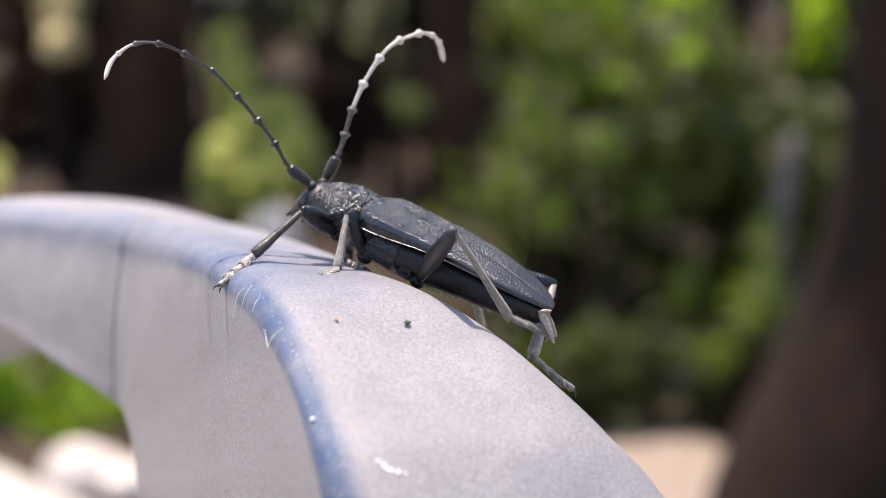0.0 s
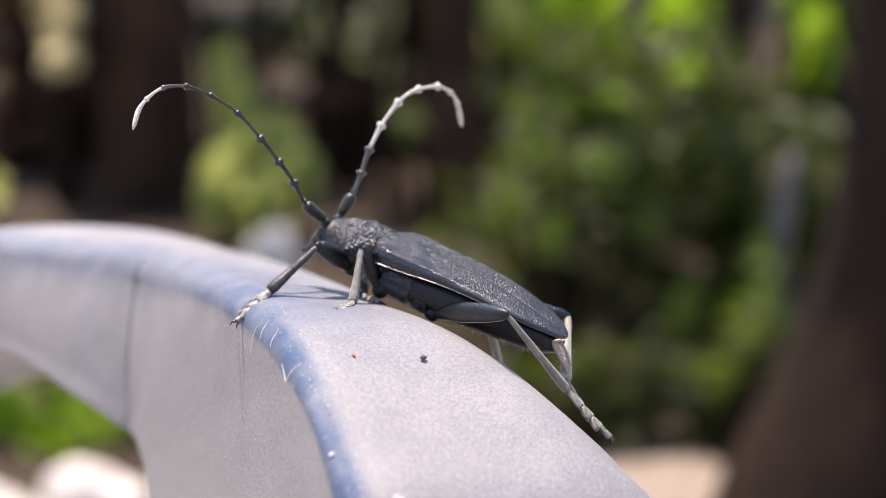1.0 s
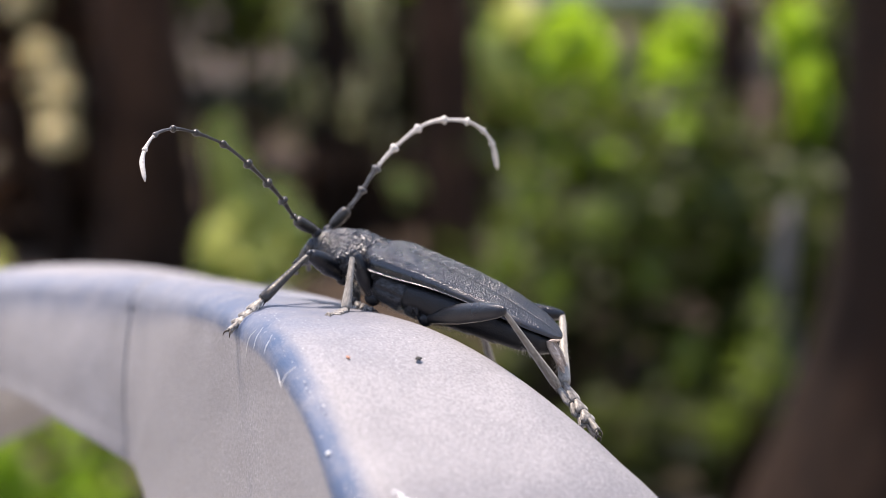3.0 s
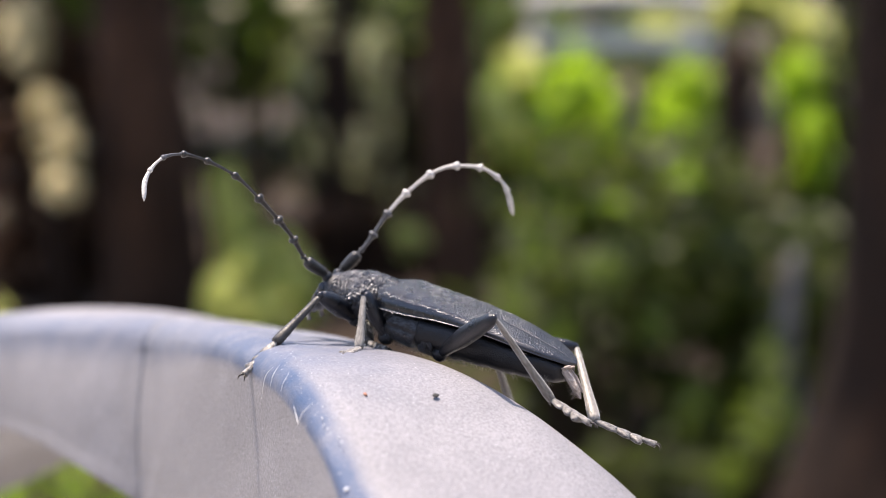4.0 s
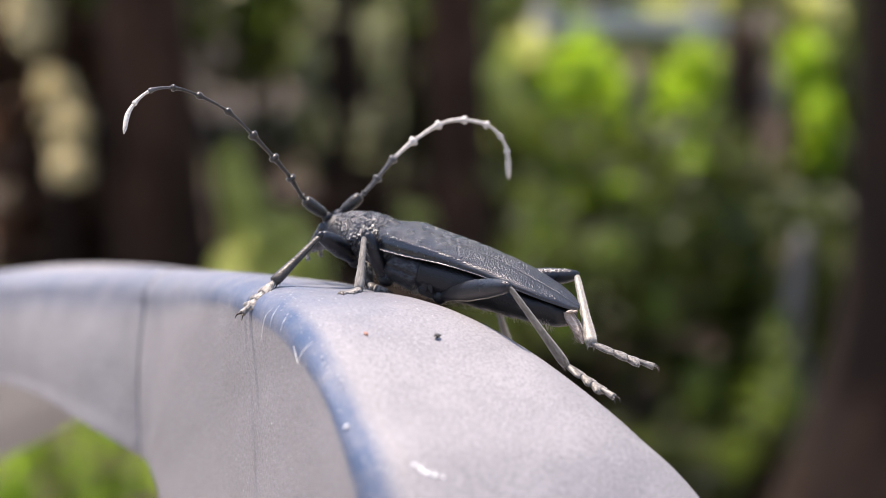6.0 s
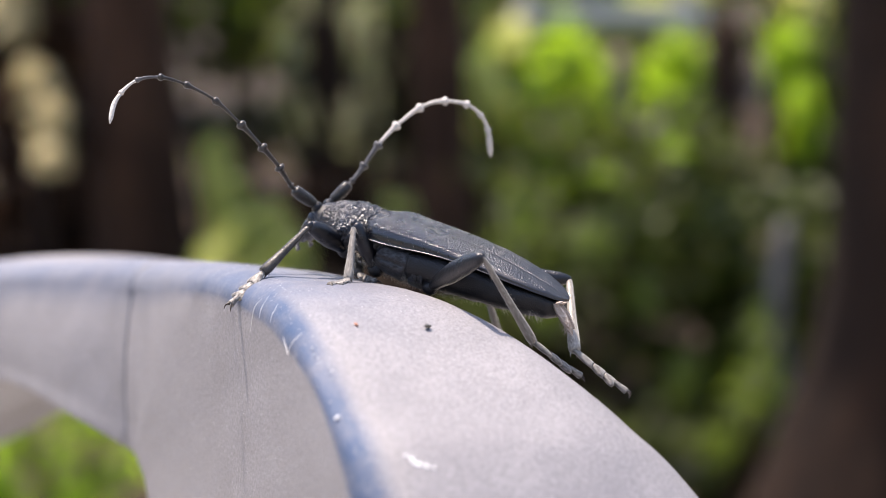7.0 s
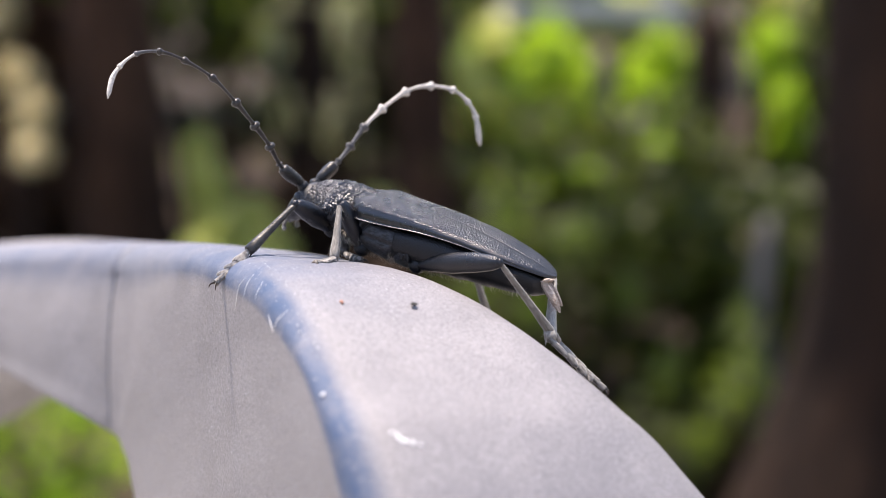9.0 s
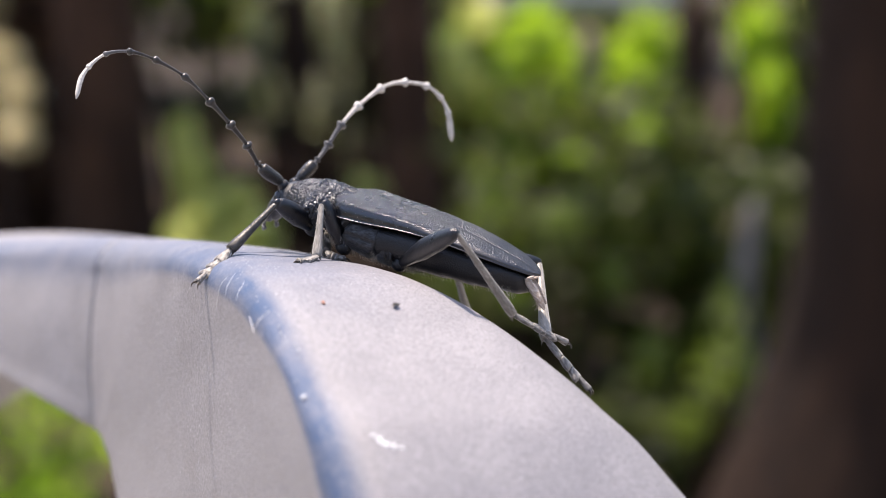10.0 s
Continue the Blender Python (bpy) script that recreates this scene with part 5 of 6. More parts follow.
    (8.6, (-18.0, -7.0, 2.7), (-25.0, 1.4, -1.6), (-31.8, -0.8, -2.4)),
    (8.7, (-18.7, -6.4, 1.0), (-24.3, 3.1, -3.2), (-28.5, -0.8, -7.6)),
    (8.8, (-18.3, -8.3, -1.1), (-23.2, 1.5, -5.5), (-28.3, -2.4, -8.9)),
    (8.9, (-18.9, -6.4, -0.2), (-24.4, 3.0, -4.7), (-29.0, -1.0, -8.4)),
    (9, (-18.9, -6.5, -0.4), (-24.3, 3.1, -4.6), (-29.5, 0.0, -8.4)),
    (9.1, (-18.3, -8.3, -1.1), (-23.9, 1.4, -4.8), (-28.8, -2.0, -8.8)),
    (9.2, (-18.3, -8.4, -1.0), (-23.7, 1.2, -5.2), (-27.7, -3.1, -9.4)),
    (9.3, (-18.1, -8.6, 0.2), (-24.1, 0.2, -4.8), (-27.7, -3.9, -9.4)),
    (9.4, (-18.2, -8.5, -0.4), (-24.3, 0.6, -4.7), (-30.6, -0.5, -8.2)),
    (9.5, (-17.6, -8.9, 1.6), (-25.0, -1.3, -3.6), (-31.7, -3.2, -5.4)),
    (9.6, (-17.5, -8.9, 1.9), (-24.6, -0.4, -2.3), (-31.3, -2.2, -4.2)),
    (9.7, (-18.5, -6.1, 1.9), (-24.5, 2.6, -3.3), (-31.0, 1.1, -5.9)),
    (9.8, (-18.1, -8.4, 0.6), (-23.5, 0.9, -4.3), (-29.8, -0.4, -7.4)),
    (9.9, (-18.2, -8.4, -0.2), (-24.2, 0.5, -5.3), (-30.2, -0.4, -9.1)),
    (10, (-18.2, -8.4, 0.1), (-24.4, 0.0, -5.4), (-30.3, -0.7, -9.4)),
]
BODY = [
    (0, -0.631, 0.869, -0.020, 29.25, 18.26, -0.08),
    (0.5, -0.622, 0.898, -0.017, 32.10, 16.18, -0.07),
    (1, -0.634, 0.878, -0.021, 29.92, 16.71, 0.00),
    (1.5, -0.616, 0.898, -0.024, 31.87, 15.62, 0.17),
    (2, -0.641, 0.899, -0.014, 31.27, 15.32, 0.21),
    (2.5, -0.640, 0.885, -0.018, 29.62, 17.77, 0.57),
    (4, -0.686, 0.898, -0.025, 29.77, 13.56, 0.42),
    (4.5, -0.702, 0.898, -0.021, 29.42, 12.85, 0.49),
    (5, -0.705, 0.892, -0.016, 28.81, 13.58, 0.57),
    (5.5, -0.703, 0.894, -0.011, 29.16, 14.41, 0.58),
    (7, -0.695, 0.899, -0.006, 29.96, 15.01, 0.12),
    (7.5, -0.701, 0.907, -0.008, 30.31, 15.12, 0.69),
    (8, -0.700, 0.900, 0.000, 30.00, 15.00, -0.00),
    (8.5, -0.695, 0.898, -0.006, 30.32, 14.79, 0.39),
    (9, -0.685, 0.907, -0.002, 30.47, 14.51, 0.03),
    (9.5, -0.706, 0.899, 0.004, 30.08, 14.79, 0.19),
    (10, -0.693, 0.896, -0.006, 29.38, 14.02, 0.87),
]
# Turn of the left antenna about its socket, in degrees.
ANTENNA_LEFT = [
    (0, 9.4, 17.2, -14.1),
    (1, 1.0, 2.7, -6.0),
    (1.5, 2.9, 8.5, 7.5),
    (2, 6.8, 18.5, 14.5),
    (2.5, 0.3, 17.0, 16.4),
    (4, 3.2, 6.7, 5.9),
    (4.5, 0.8, 3.0, 1.9),
    (5, 1.8, 3.6, 4.1),
    (5.5, 0.0, 4.1, -1.3),
    (7, -0.9, 4.3, -6.5),
    (7.5, -1.6, 1.9, -2.7),
    (9, -1.3, -2.3, -1.3),
    (10, -3.1, -0.6, -6.6),
]
# Turn of the right antenna about its socket, in degrees.
ANTENNA_RIGHT = [
    (0, -26.4, 3.9, 23.9),
    (1, -11.7, 7.6, 19.4),
    (1.5, -0.5, 11.8, 16.7),
    (2, 1.6, 13.5, 5.9),
    (2.5, -5.8, 8.6, -1.3),
    (4, -15.6, -2.4, -12.3),
    (4.5, 3.9, 9.9, -9.6),
    (5, 6.9, 7.7, -6.3),
    (5.5, -2.0, -2.9, -6.0),
    (7.5, -2.9, 3.2, 1.6),
    (9, 4.2, 7.3, -2.5),
    (10, 2.9, 5.9, 2.3),
]

BEETLE = build_beetle()


# ---- ground, trees and shrubs behind the chair ----
def build_ground():
    bm = bmesh.new()
    n = 60
    vs = {}
    for i in range(n + 1):
        for j in range(n + 1):
            x, y = (i / n - 0.5), (j / n - 0.5)
            x, y = math.copysign(abs(x * 2) ** 3, x) * 60, math.copysign(abs(y * 2) ** 3, y) * 60 + 2
            z = 0.05 * noise.noise(Vector((x * 0.5, y * 0.5, 0))) if x * x + y * y > 0.6 else 0.0
            vs[i, j] = bm.verts.new((x, y, z))
    for i in range(n):
        for j in range(n):
            bm.faces.new((vs[i, j], vs[i + 1, j], vs[i + 1, j + 1], vs[i, j + 1]))
    # The chair's terrace: one pale slab, with its edge running off towards the trees.
    slab_bm = bmesh.new()
    outline = [(-0.80, 2.05), (-0.47, 1.74), (-0.37, 1.635), (1.10, 0.0), (3.3, -3.0), (3.3, -6.0), (-6.0, -6.0), (-6.0, 2.05)]
    top = [slab_bm.verts.new((x, y, 0.05)) for x, y in outline]
    low = [slab_bm.verts.new((x, y, -0.03)) for x, y in outline]
    slab_bm.faces.new(top)
    slab_bm.faces.new(list(reversed(low)))
    for k in range(len(outline)):
        j = (k + 1) % len(outline)
        slab_bm.faces.new((low[k], low[j], top[j], top[k]))
    bmesh.ops.recalc_face_normals(slab_bm, faces=slab_bm.faces[:])
    tagged(link_mesh("terrace", slab_bm, M_TERRACE, smooth=False), "pale cream concrete terrace under the chair", "terrace", kind="structure")
    tagged(link_mesh("ground", bm, M_GROUND), "dry sandy garden soil with litter darkened for tree shade", "ground", kind="structure")


def tree(at, lean, radius, height, material, label, crown=None, limbs=5, seed=1, foot=(0.0, 0.1)):
    rnd = random.Random(seed)
    root = new("tree")
    root.location = at
    tagged(root, label, "tree")
    bm = bmesh.new()
    line, rad = [], []
    for k in range(29):
        f = (k / 28) ** 1.7
        spread = math.exp(-((f * height / foot[1]) ** 1.5))
        line.append(Vector((lean[0] * f * height + foot[0] * spread + 0.03 * noise.noise(Vector((f * 3, seed, 0))), lean[1] * f * height, f * height - 0.05)))
        rad.append(radius * (1 - 0.45 * f) * (1 + 0.35 * spread) * (1 + 0.07 * noise.noise(Vector((f * 9, seed, 4)))))
    tube(bm, line, rad, 18)
    trunk = part("trunk", bm, material, root)
    for k in range(limbs):
        p = line[rnd.randrange(20, 28)]
        a = rnd.uniform(0, 6.28)
        d = Vector((math.cos(a), math.sin(a), 0.7)).normalized()
        ln = rnd.uniform(0.8, 1.6)
        bm = bmesh.new()
        tube(bm, [p, p + d * ln * 0.5 + Vector((0, 0, 0.05)), p + d * ln], [radius * 0.35, radius * 0.22, radius * 0.06], 8)
        part("limb", bm, material, trunk)
    if crown:
        part("crown", leaves([(Vector(c), r) for c, r in zip(crown[::2], crown[1::2])], 1000 * len(crown) + 600, 0.06, seed), M_LEAF_HALF_SHADE, root)
    return root


def leaves(clumps, count, size, seed=0):
    """Many small folded leaves scattered in uneven clumps: (centre, (rx, ry, rz))."""
    rnd = random.Random(seed)
    verts, faces = [], []
    for k in range(count):
        c, r = clumps[rnd.randrange(len(clumps))]
        while True:
            q = Vector((rnd.gauss(0, 0.52), rnd.gauss(0, 0.5), rnd.gauss(0, 0.62)))
            if q.length < 1.4 and noise.noise(q * 2.3 + Vector((seed + c[0] * 9, 0, 0))) > 0.08:
                break
        p = Vector(c) + Vector((q.x * r[0], q.y * r[1], q.z * r[2]))
        s = size * rnd.uniform(0.6, 1.4)
        m = Euler((rnd.uniform(-0.9, 0.9), rnd.uniform(-0.9, 0.9), rnd.uniform(0, 6.28))).to_matrix()
        i = len(verts)
        for v in ((0, -s, 0), (s * 0.45, 0, s * 0.12), (0, s, -s * 0.15), (-s * 0.45, 0, s * 0.12)):
            verts.append(p + m @ Vector(v))
        faces += [(i, i + 1, i + 2), (i, i + 2, i + 3)]
    me = bpy.data.meshes.new("leaves")
    me.from_pydata(verts, [], faces)
    bm = bmesh.new()
    bm.from_mesh(me)
    bpy.data.meshes.remove(me)
    return bm


def shrub(at, clumps, count, size, material, label, seed):
    """A bush: stems from the ground and leaf clumps round them."""
    root = new("shrub")
    root.location = at
    tagged(root, label, "shrub")
    rnd = random.Random(seed)
    for c, r in clumps:
        bm = bmesh.new()
        c = Vector(c)
        tube(bm, catmull([(c.x * 0.3 + rnd.uniform(-0.05, 0.05), c.y * 0.3, -0.03), (c.x * 0.6, c.y * 0.6, c.z * 0.5), c], 4), [0.014 - 0.0012 * k for k in range(9)], 6)
        part("stem", bm, M_BARK, root)
    part("foliage", leaves(clumps, count, size, seed), material, root)
    return root


def post(at, height, radius, material, label, name="fence_post", lean=0.0):
    bm = bmesh.new()
    line = [(0.01 * math.sin(k) + lean * height * k / 6, 0.0, height * k / 6 - 0.03) for k in range(7)] + [(lean * height, 0.0, height + radius * 0.1)]
    tube(bm, line, [radius * (1.08 - 0.02 * k) for k in range(7)] + [radius * 0.6], 12)
    ob = link_mesh(name, bm, material)
    ob.location = at
    tagged(ob, label, "post")


def rail_fence(at, length):
    root = new("wooden_fence")
    root.location = at
    tagged(root, "pale sunlit wooden rail fence in the distance", "fence")
    for k in range(2):
        bm = bmesh.new()
        x = length * k
        tube(bm, [(x, 0.04, -0.05), (x, 0.04, 0.4), (x + 0.01, 0.04, 0.72)], [0.018, 0.016, 0.016], 10)
        part("post", bm, M_PALE_WOOD, root)
    for z, thick in ((0.538, 0.030), (0.643, 0.022)):
        bm = bmesh.new()
        tube(bm, [(-0.03, 0, z), (length * 0.4, 0, z + 0.008), (length + 0.05, 0, z - 0.006)], [thick, thick * 1.1, thick], 10)
        part("rail", bm, M_PALE_WOOD, root)


def stone(at, size, seed, label):
    bm = bmesh.new()
    bmesh.ops.create_icosphere(bm, subdivisions=3, radius=1.0)
    for v in bm.verts:
        v.co *= 1 + 0.22 * noise.noise(v.co * 1.3 + Vector((seed, 0, 0)))
        v.co = Vector((v.co.x * size[0], v.co.y * size[1], v.co.z * size[2]))
    ob = link_mesh("stone", bm, M_STONE)
    ob.location = at
    tagged(ob, label, "stone")


def thicket():
    """The far wall of leaves that closes the garden, carried unseen behind the camera to darken reflections."""
    rnd = random.Random(31)
    clumps = []
    for k in range(190):
        a = rnd.uniform(-3.15, 3.15)
        d = rnd.uniform(8.0, 10.0)
        clumps.append(((d * math.sin(a), d * math.cos(a), rnd.uniform(0.2, 2.6)), (0.9, 0.6, 0.6)))
    ob = link_mesh("thicket", leaves(clumps, 36000, 0.14, 33), M_LEAF_SHADED)
    tagged(ob, "dense thicket coloured dark for shade, carried on unseen round the garden", "bushes", kind="stuff")


build_ground()
tree((-0.60, 3.6, 0), (0.005, 0.0), 0.10, 2.0, M_BARK_WARM, "dark brown tree trunk in deep shade", ((-0.20, 0.40, 1.6), (0.18, 0.20, 0.25)), 4, 5)
tree((-0.86, 4.3, 0), (0.01, 0.0), 0.12, 2.1, M_BARK_WARM, "brown tree trunk behind dry twigs", ((0.0, 0.50, 1.7), (0.32, 0.30, 0.25)), 4, 9)
tree((-0.26, 4.6, 0), (-0.004, 0.0), 0.075, 2.0, M_BARK, "dark tree trunk among the bushes", ((0.0, 0.50, 1.6), (0.30, 0.30, 0.25)), 4, 6)
# The second crown clump is added out of view, only to shade the low bush.
tree((0.018, 3.4, 0), (-0.008, 0.0), 0.062, 1.9, M_BARK_WARM, "slim brown tree trunk in shade", ((-0.20, 0.33, 1.5), (0.16, 0.16, 0.2), (0.22, -0.90, 1.22), (0.12, 0.12, 0.09)), 4, 7)
# Low crown added above the view to keep skylight off this trunk.
tree((0.525, 1.75, 0), (0.0, 0.0), 0.122, 2.2, M_BARK_SHADED, "thick brown tree trunk with a spreading foot", ((0.10, -0.13, 1.14), (0.34, 0.28, 0.14)), 4, 3, (-0.085, 0.24))
post((0.53, 3.2, 0), 0.57, 0.032, M_BARK, "dark weathered wooden post among green leaves")
post((0.425, 2.1, 0), 0.36, 0.012, M_BARK_GREY, "thin grey wooden garden stake", "garden_stake")
post((0.461, 3.75, 0), 0.49, 0.022, M_TAN_WOOD, "leaning tan wooden garden stake among leaves", "garden_stake", -0.145)
rail_fence((0.22, 4.2, 0), 0.36)
# Bright leaves with sunlight put into their colours, some dimmed for half shade.
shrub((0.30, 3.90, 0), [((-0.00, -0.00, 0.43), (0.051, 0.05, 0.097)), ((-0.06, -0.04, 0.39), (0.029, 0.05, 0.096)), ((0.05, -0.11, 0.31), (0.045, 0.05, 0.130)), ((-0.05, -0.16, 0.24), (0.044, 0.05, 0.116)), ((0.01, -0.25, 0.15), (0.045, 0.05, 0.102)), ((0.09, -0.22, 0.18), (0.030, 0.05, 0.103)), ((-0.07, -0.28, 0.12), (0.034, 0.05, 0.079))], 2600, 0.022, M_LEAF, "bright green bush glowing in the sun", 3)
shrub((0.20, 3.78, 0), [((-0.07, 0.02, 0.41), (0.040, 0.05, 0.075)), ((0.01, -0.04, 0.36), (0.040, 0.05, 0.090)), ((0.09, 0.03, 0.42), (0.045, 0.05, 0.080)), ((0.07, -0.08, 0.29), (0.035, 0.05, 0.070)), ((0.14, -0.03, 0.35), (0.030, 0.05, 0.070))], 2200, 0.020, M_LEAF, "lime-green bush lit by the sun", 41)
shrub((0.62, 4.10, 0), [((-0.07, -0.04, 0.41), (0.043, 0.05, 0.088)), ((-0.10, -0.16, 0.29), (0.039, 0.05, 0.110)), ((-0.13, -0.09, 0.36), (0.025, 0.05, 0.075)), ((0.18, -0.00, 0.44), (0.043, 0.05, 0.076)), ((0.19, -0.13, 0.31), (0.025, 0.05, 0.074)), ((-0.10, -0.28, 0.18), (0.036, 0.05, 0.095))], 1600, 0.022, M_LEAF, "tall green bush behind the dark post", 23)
shrub((0.13, 3.70, 0), [((-0.04, -0.08, 0.43), (0.048, 0.08, 0.052)), ((0.00, 0.00, 0.37), (0.035, 0.08, 0.046)), ((0.03, 0.08, 0.49), (0.035, 0.08, 0.052))], 620, 0.022, M_LEAF_YELLOW, "yellow-green twigs glowing in the sun", 24)
shrub((0.19, 2.25, 0), [((-0.11, -0.08, 0.29), (0.026, 0.06, 0.029)), ((-0.08, 0.00, 0.35), (0.019, 0.06, 0.036)), ((0.02, 0.08, 0.30), (0.025, 0.06, 0.033)), ((-0.05, -0.04, 0.23), (0.017, 0.06, 0.026)), ((0.08, 0.04, 0.24), (0.017, 0.06, 0.029)), ((0.12, -0.08, 0.15), (0.019, 0.06, 0.029))], 420, 0.013, M_LEAF_HALF_SHADE, "green bush with thin stems", 14)
shrub((0.37, 2.00, 0), [((-0.01, -0.08, 0.20), (0.018, 0.05, 0.052)), ((-0.02, 0.00, 0.15), (0.020, 0.05, 0.046)), ((0.02, 0.08, 0.23), (0.014, 0.05, 0.033)), ((-0.05, -0.04, 0.12), (0.016, 0.05, 0.033)), ((0.03, 0.04, 0.17), (0.016, 0.05, 0.039))], 260, 0.011, M_LEAF_HALF_SHADE, "green bush beside the thick trunk", 15)
shrub((0.55, 5.00, 0), [((-0.28, -0.08, 0.61), (0.077, 0.08, 0.054)), ((-0.12, 0.00, 0.66), (0.092, 0.08, 0.038)), ((0.09, 0.08, 0.57), (0.092, 0.08, 0.046)), ((0.29, -0.04, 0.62), (0.069, 0.08, 0.054)), ((0.44, 0.04, 0.51), (0.061, 0.08, 0.061)), ((-0.02, -0.08, 0.53), (0.107, 0.08, 0.031)), ((-0.38, 0.00, 0.54), (0.046, 0.08, 0.077))], 4600, 0.030, M_LEAF_YELLOW, "yellow-green bush in full sun", 16)
shrub((-0.35, 3.40, 0), [((-0.06, -0.00, 0.30), (0.019, 0.05, 0.048)), ((-0.03, -0.09, 0.23), (0.029, 0.05, 0.057)), ((-0.00, -0.18, 0.16), (0.036, 0.05, 0.056)), ((0.05, -0.14, 0.19), (0.029, 0.05, 0.046)), ((0.08, -0.21, 0.14), (0.034, 0.05, 0.045)), ((0.03, -0.28, 0.09), (0.039, 0.05, 0.054)), ((-0.05, -0.25, 0.12), (0.025, 0.05, 0.059))], 5200, 0.018, M_LEAF_YELLOW, "yellow-green bush in full sun", 5)
shrub((-0.20, 3.90, 0), [((-0.09, -0.08, 0.51), (0.027, 0.08, 0.097)), ((-0.05, 0.00, 0.64), (0.024, 0.08, 0.073)), ((0.05, 0.08, 0.54), (0.036, 0.08, 0.073)), ((0.09, -0.04, 0.43), (0.031, 0.08, 0.085)), ((0.02, 0.04, 0.31), (0.024, 0.08, 0.073)), ((0.09, -0.08, 0.32), (0.024, 0.08, 0.061)), ((-0.07, 0.00, 0.35), (0.017, 0.08, 0.061))], 220, 0.018, M_LEAF_PALE, "sparse pale grey-green twigs between trunks", 6)
shrub((-0.08, 3.50, 0), [((0.01, -0.08, 0.22), (0.028, 0.08, 0.031)), ((-0.01, 0.00, 0.68), (0.039, 0.08, 0.031))], 60, 0.018, M_LEAF_YELLOW, "small yellow-green tuft between trunks", 26)
shrub((-0.78, 3.70, 0), [((-0.06, -0.00, 0.64), (0.041, 0.05, 0.044)), ((-0.04, -0.05, 0.58), (0.030, 0.05, 0.034)), ((0.01, -0.16, 0.46), (0.031, 0.05, 0.046)), ((0.05, -0.22, 0.39), (0.030, 0.05, 0.046)), ((0.06, -0.28, 0.33), (0.026, 0.05, 0.028))], 1000, 0.017, M_LEAF_DRY, "dry tan bush in the sun", 17)
shrub((-0.83, 3.30, 0), [((0.00, -0.08, 0.10), (0.019, 0.08, 0.037))], 60, 0.018, M_LEAF_YELLOW, "small yellow-green bush in the sun", 27)
shrub((-0.40, 3.85, 0), [((-0.24, -0.08, 0.65), (0.072, 0.08, 0.066)), ((-0.13, 0.00, 0.68), (0.072, 0.08, 0.054)), ((-0.03, 0.08, 0.62), (0.060, 0.08, 0.066)), ((-0.17, -0.04, 0.58), (0.054, 0.08, 0.048)), ((0.04, 0.04, 0.68), (0.054, 0.08, 0.054)), ((-0.33, -0.08, 0.70), (0.054, 0.08, 0.054)), ((0.40, 0.00, 0.63), (0.048, 0.08, 0.072)), ((0.47, 0.08, 0.68), (0.048, 0.08, 0.060))], 1000, 0.022, M_LEAF_HALF_SHADE, "hanging green leaves coloured for half shade", 28)
shrub((0.35, 4.40, 0), [((-0.08, -0.08, 0.43), (0.095, 0.08, 0.163)), ((0.08, 0.00, 0.36), (0.095, 0.08, 0.176)), ((0.25, 0.08, 0.28), (0.081, 0.08, 0.204)), ((-0.05, -0.04, 0.11), (0.095, 0.08, 0.176)), ((0.16, 0.04, 0.05), (0.095, 0.08, 0.176)), ((-0.20, -0.08, 0.21), (0.061, 0.08, 0.163)), ((-0.16, 0.00, -0.06), (0.081, 0.08, 0.149)), ((0.04, 0.08, -0.15), (0.095, 0.08, 0.149))], 2600, 0.030, M_LEAF_HALF_SHADE, "large green bush coloured for half shade", 19)
shrub((-0.92, 4.10, 0), [((-0.07, -0.10, 0.54), (0.089, 0.10, 0.102)), ((0.07, 0.00, 0.47), (0.076, 0.10, 0.114)), ((-0.05, 0.10, 0.32), (0.102, 0.10, 0.114)), ((0.08, -0.05, 0.17), (0.076, 0.10, 0.102)), ((-0.04, 0.05, 0.09), (0.102, 0.10, 0.089)), ((0.02, -0.10, 0.67), (0.114, 0.10, 0.076))], 2600, 0.032, M_LEAF_BROWN, "withered brown bush in shade", 31)
shrub((-0.08, 4.45, 0), [((-0.18, -0.10, 0.07), (0.096, 0.10, 0.082)), ((-0.07, 0.00, 0.07), (0.110, 0.10, 0.082)), ((0.07, 0.10, 0.08), (0.096, 0.10, 0.096)), ((0.16, -0.05, 0.07), (0.082, 0.10, 0.082))], 1500, 0.032, M_LEAF_BROWN, "withered low brown bush behind the trunks", 32)
# Leaves with shade put into their colour.
shrub((0.83, 4.60, 0), [((0.07, -0.08, 0.12), (0.064, 0.08, 0.184)), ((-0.10, 0.00, -0.02), (0.071, 0.08, 0.170)), ((0.16, 0.08, 0.26), (0.050, 0.08, 0.212)), ((0.13, -0.04, -0.12), (0.071, 0.08, 0.170)), ((-0.25, 0.04, -0.11), (0.085, 0.08, 0.156))], 2200, 0.032, M_LEAF_SHADED, "green bush behind the post, coloured dark for shade", 34)
shrub((0.26, 2.45, 0), [((-0.12, 0, 0.14), (0.14, 0.15, 0.14)), ((0.1, 0, 0.17), (0.16, 0.15, 0.16)), ((0.28, 0.1, 0.16), (0.10, 0.15, 0.15)), ((0.02, 0.2, 0.33), (0.2, 0.15, 0.12))], 3600, 0.022, M_LEAF_SHADED, "low green bush coloured dark for shade", 4)
shrub((0.35, 5.2, 0), [((0, 0, 0.45), (0.6, 0.2, 0.4)), ((-0.3, 0.1, 0.3), (0.3, 0.2, 0.3))], 2600, 0.04, M_LEAF_SHADED, "green bush coloured dark for shade behind the sunlit leaves", 18)
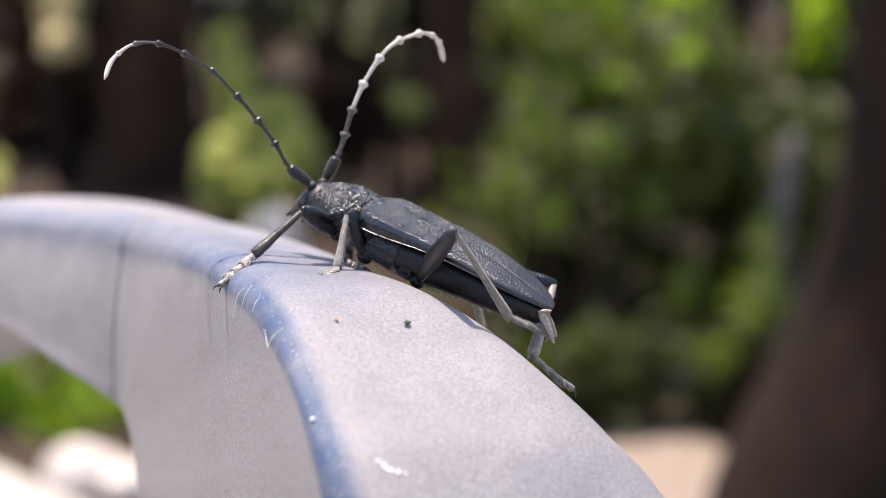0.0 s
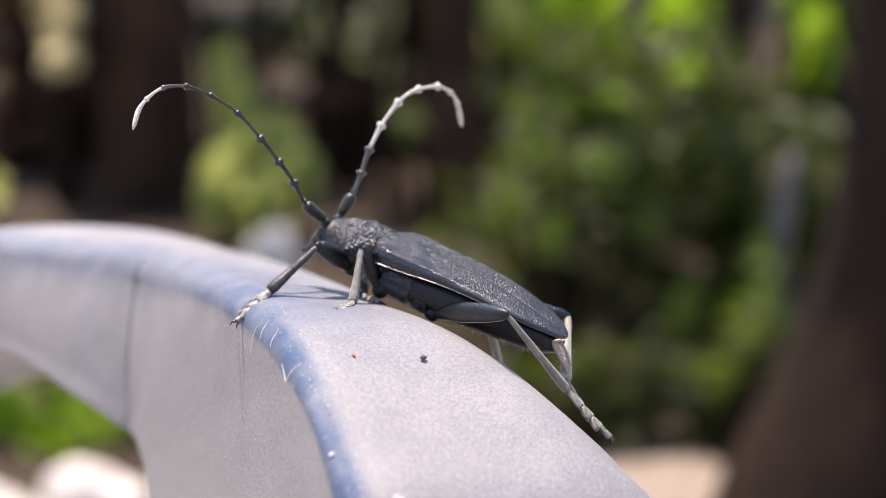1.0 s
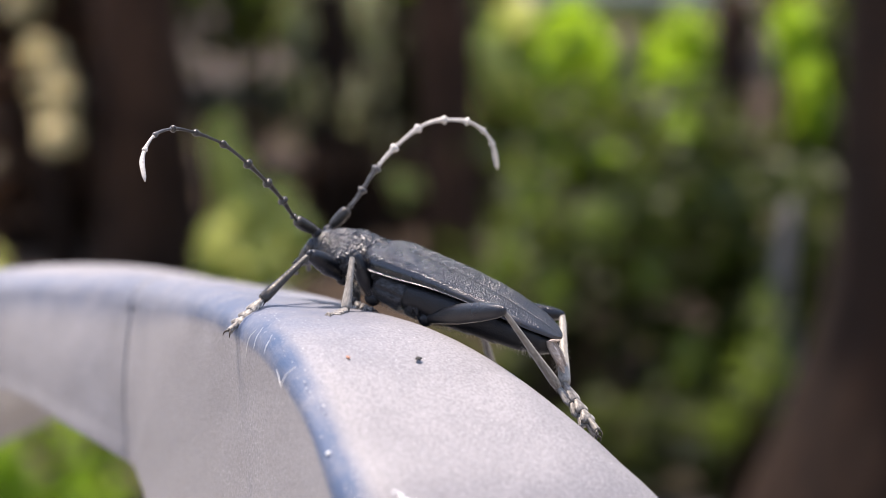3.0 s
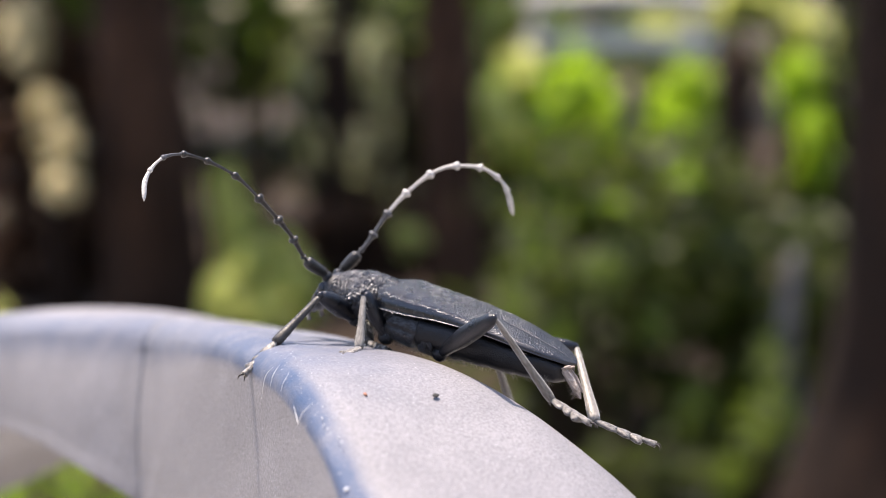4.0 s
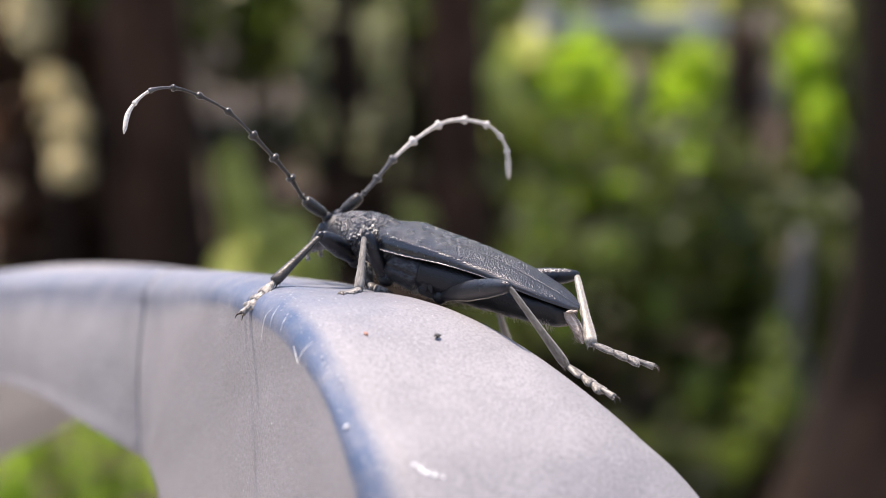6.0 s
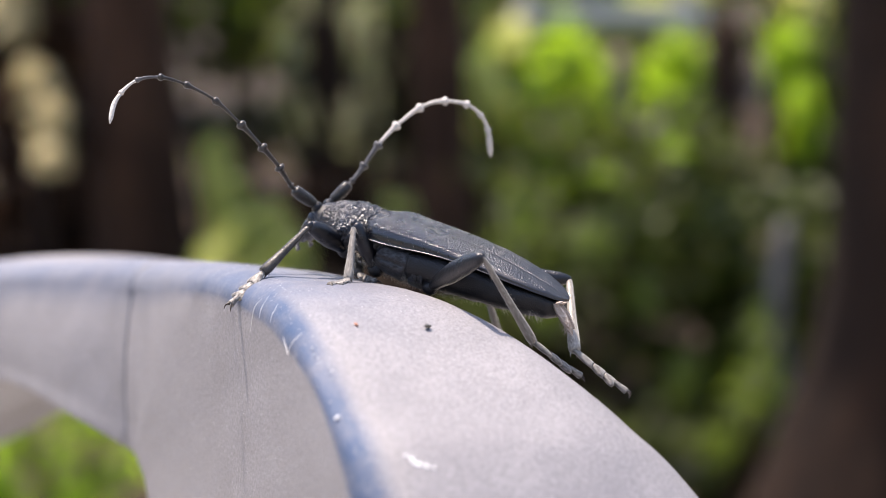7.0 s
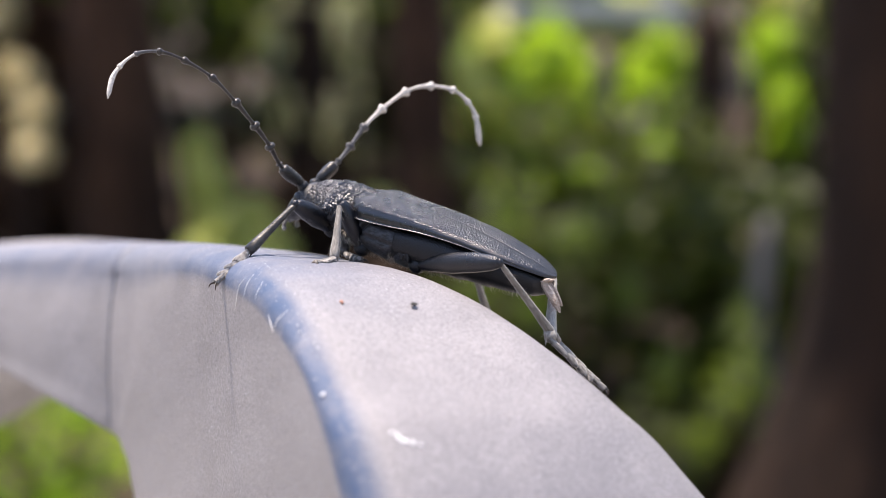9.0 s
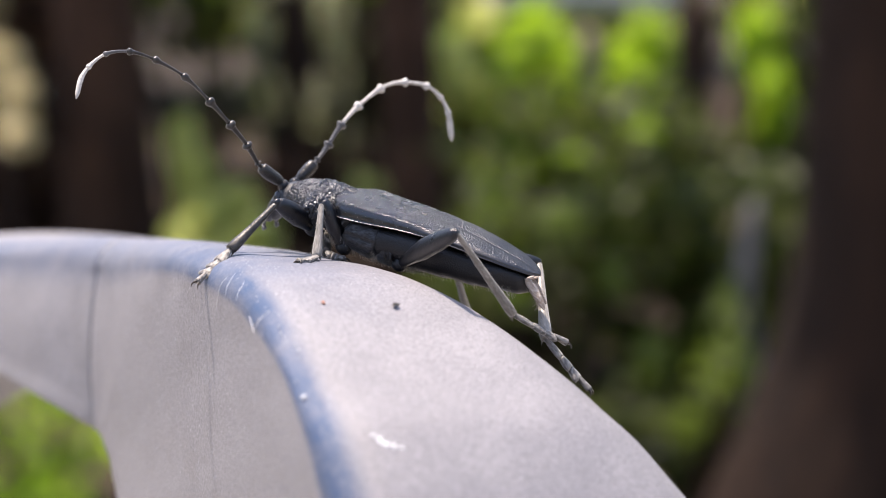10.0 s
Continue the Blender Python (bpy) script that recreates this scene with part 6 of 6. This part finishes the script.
shrub((-0.7, 5.6, 0), [((0, 0, 0.7), (0.6, 0.2, 0.25)), ((0.2, 0, 0.35), (0.5, 0.2, 0.3)), ((-0.6, 0, 0.5), (0.4, 0.2, 0.5))], 2600, 0.04, M_LEAF_SHADED, "bush between the trunks, coloured dark for shade", 19)
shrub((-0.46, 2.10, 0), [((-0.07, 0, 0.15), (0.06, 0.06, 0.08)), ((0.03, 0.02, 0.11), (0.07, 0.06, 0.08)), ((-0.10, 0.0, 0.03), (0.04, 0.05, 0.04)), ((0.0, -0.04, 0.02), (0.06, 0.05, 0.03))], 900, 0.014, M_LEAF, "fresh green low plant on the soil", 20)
shrub((0.26, 2.03, 0), [((-0.16, 0, 0.05), (0.09, 0.04, 0.05)), ((-0.03, 0.02, 0.07), (0.10, 0.05, 0.06)), ((0.10, 0.0, 0.06), (0.09, 0.04, 0.06)), ((0.20, 0.02, 0.05), (0.07, 0.04, 0.05))], 2400, 0.014, M_LEAF_SHADED, "low green ground cover coloured dark for shade", 22)
stone((-0.395, 1.80, 0.022), (0.045, 0.035, 0.034), 1, "pale rounded stone on the soil")
# Added stone that stands in for a sunlit patch by the yellow bush.
stone((-0.285, 2.95, 0.04), (0.048, 0.04, 0.060), 7, "pale rounded stone standing in for a bright patch beside a bush")
stone((-0.345, 1.79, 0.014), (0.03, 0.03, 0.024), 4, "small pale stone on the soil")
thicket()


def beetle_pose(x, y, z, yaw=30.0, pitch=15.0, roll=0.0):
    """Centimetres from the armrest's level; yaw away from the picture plane, nose up, left side up."""
    a, b = radians(yaw), radians(pitch)
    fw = Vector((-math.cos(a) * math.cos(b), math.sin(a) * math.cos(b), math.sin(b)))
    lf = Vector((-math.sin(a), -math.cos(a), 0))
    m = Matrix((fw, lf, fw.cross(lf))).transposed().to_4x4() @ Matrix.Rotation(radians(roll), 4, "X")
    return Matrix.Translation(Vector((x, y, z + TOP)) * CM) @ m


def motions():
    walk(BEETLE, [(row[0], beetle_pose(*row[1:])) for row in BODY])
    for side, rows, hip in (("LH", HIND_LEFT, HIP_LEFT), ("RH", HIND_RIGHT, HIP_RIGHT)):
        femur, tibia, foot = JOINTED[side]
        walk(femur, [(t, axis_pose(hip, knee)) for t, knee, ankle, tip in rows])
        walk(tibia, [(t, axis_pose(knee, ankle)) for t, knee, ankle, tip in rows])
        walk(foot, [(t, axis_pose(ankle, tip)) for t, knee, ankle, tip in rows])
    for side, rows in (("LA", ANTENNA_LEFT), ("RA", ANTENNA_RIGHT)):
        base, root = JOINTED[side]
        keys = []
        for t, *turn in rows:
            v = Vector([radians(a) for a in turn])
            keys.append((t, Matrix.Translation(root * MM) @ Matrix.Rotation(v.length, 4, v.normalized() if v.length > 1e-6 else Vector((0, 0, 1)))))
        walk(base, keys)


motions()
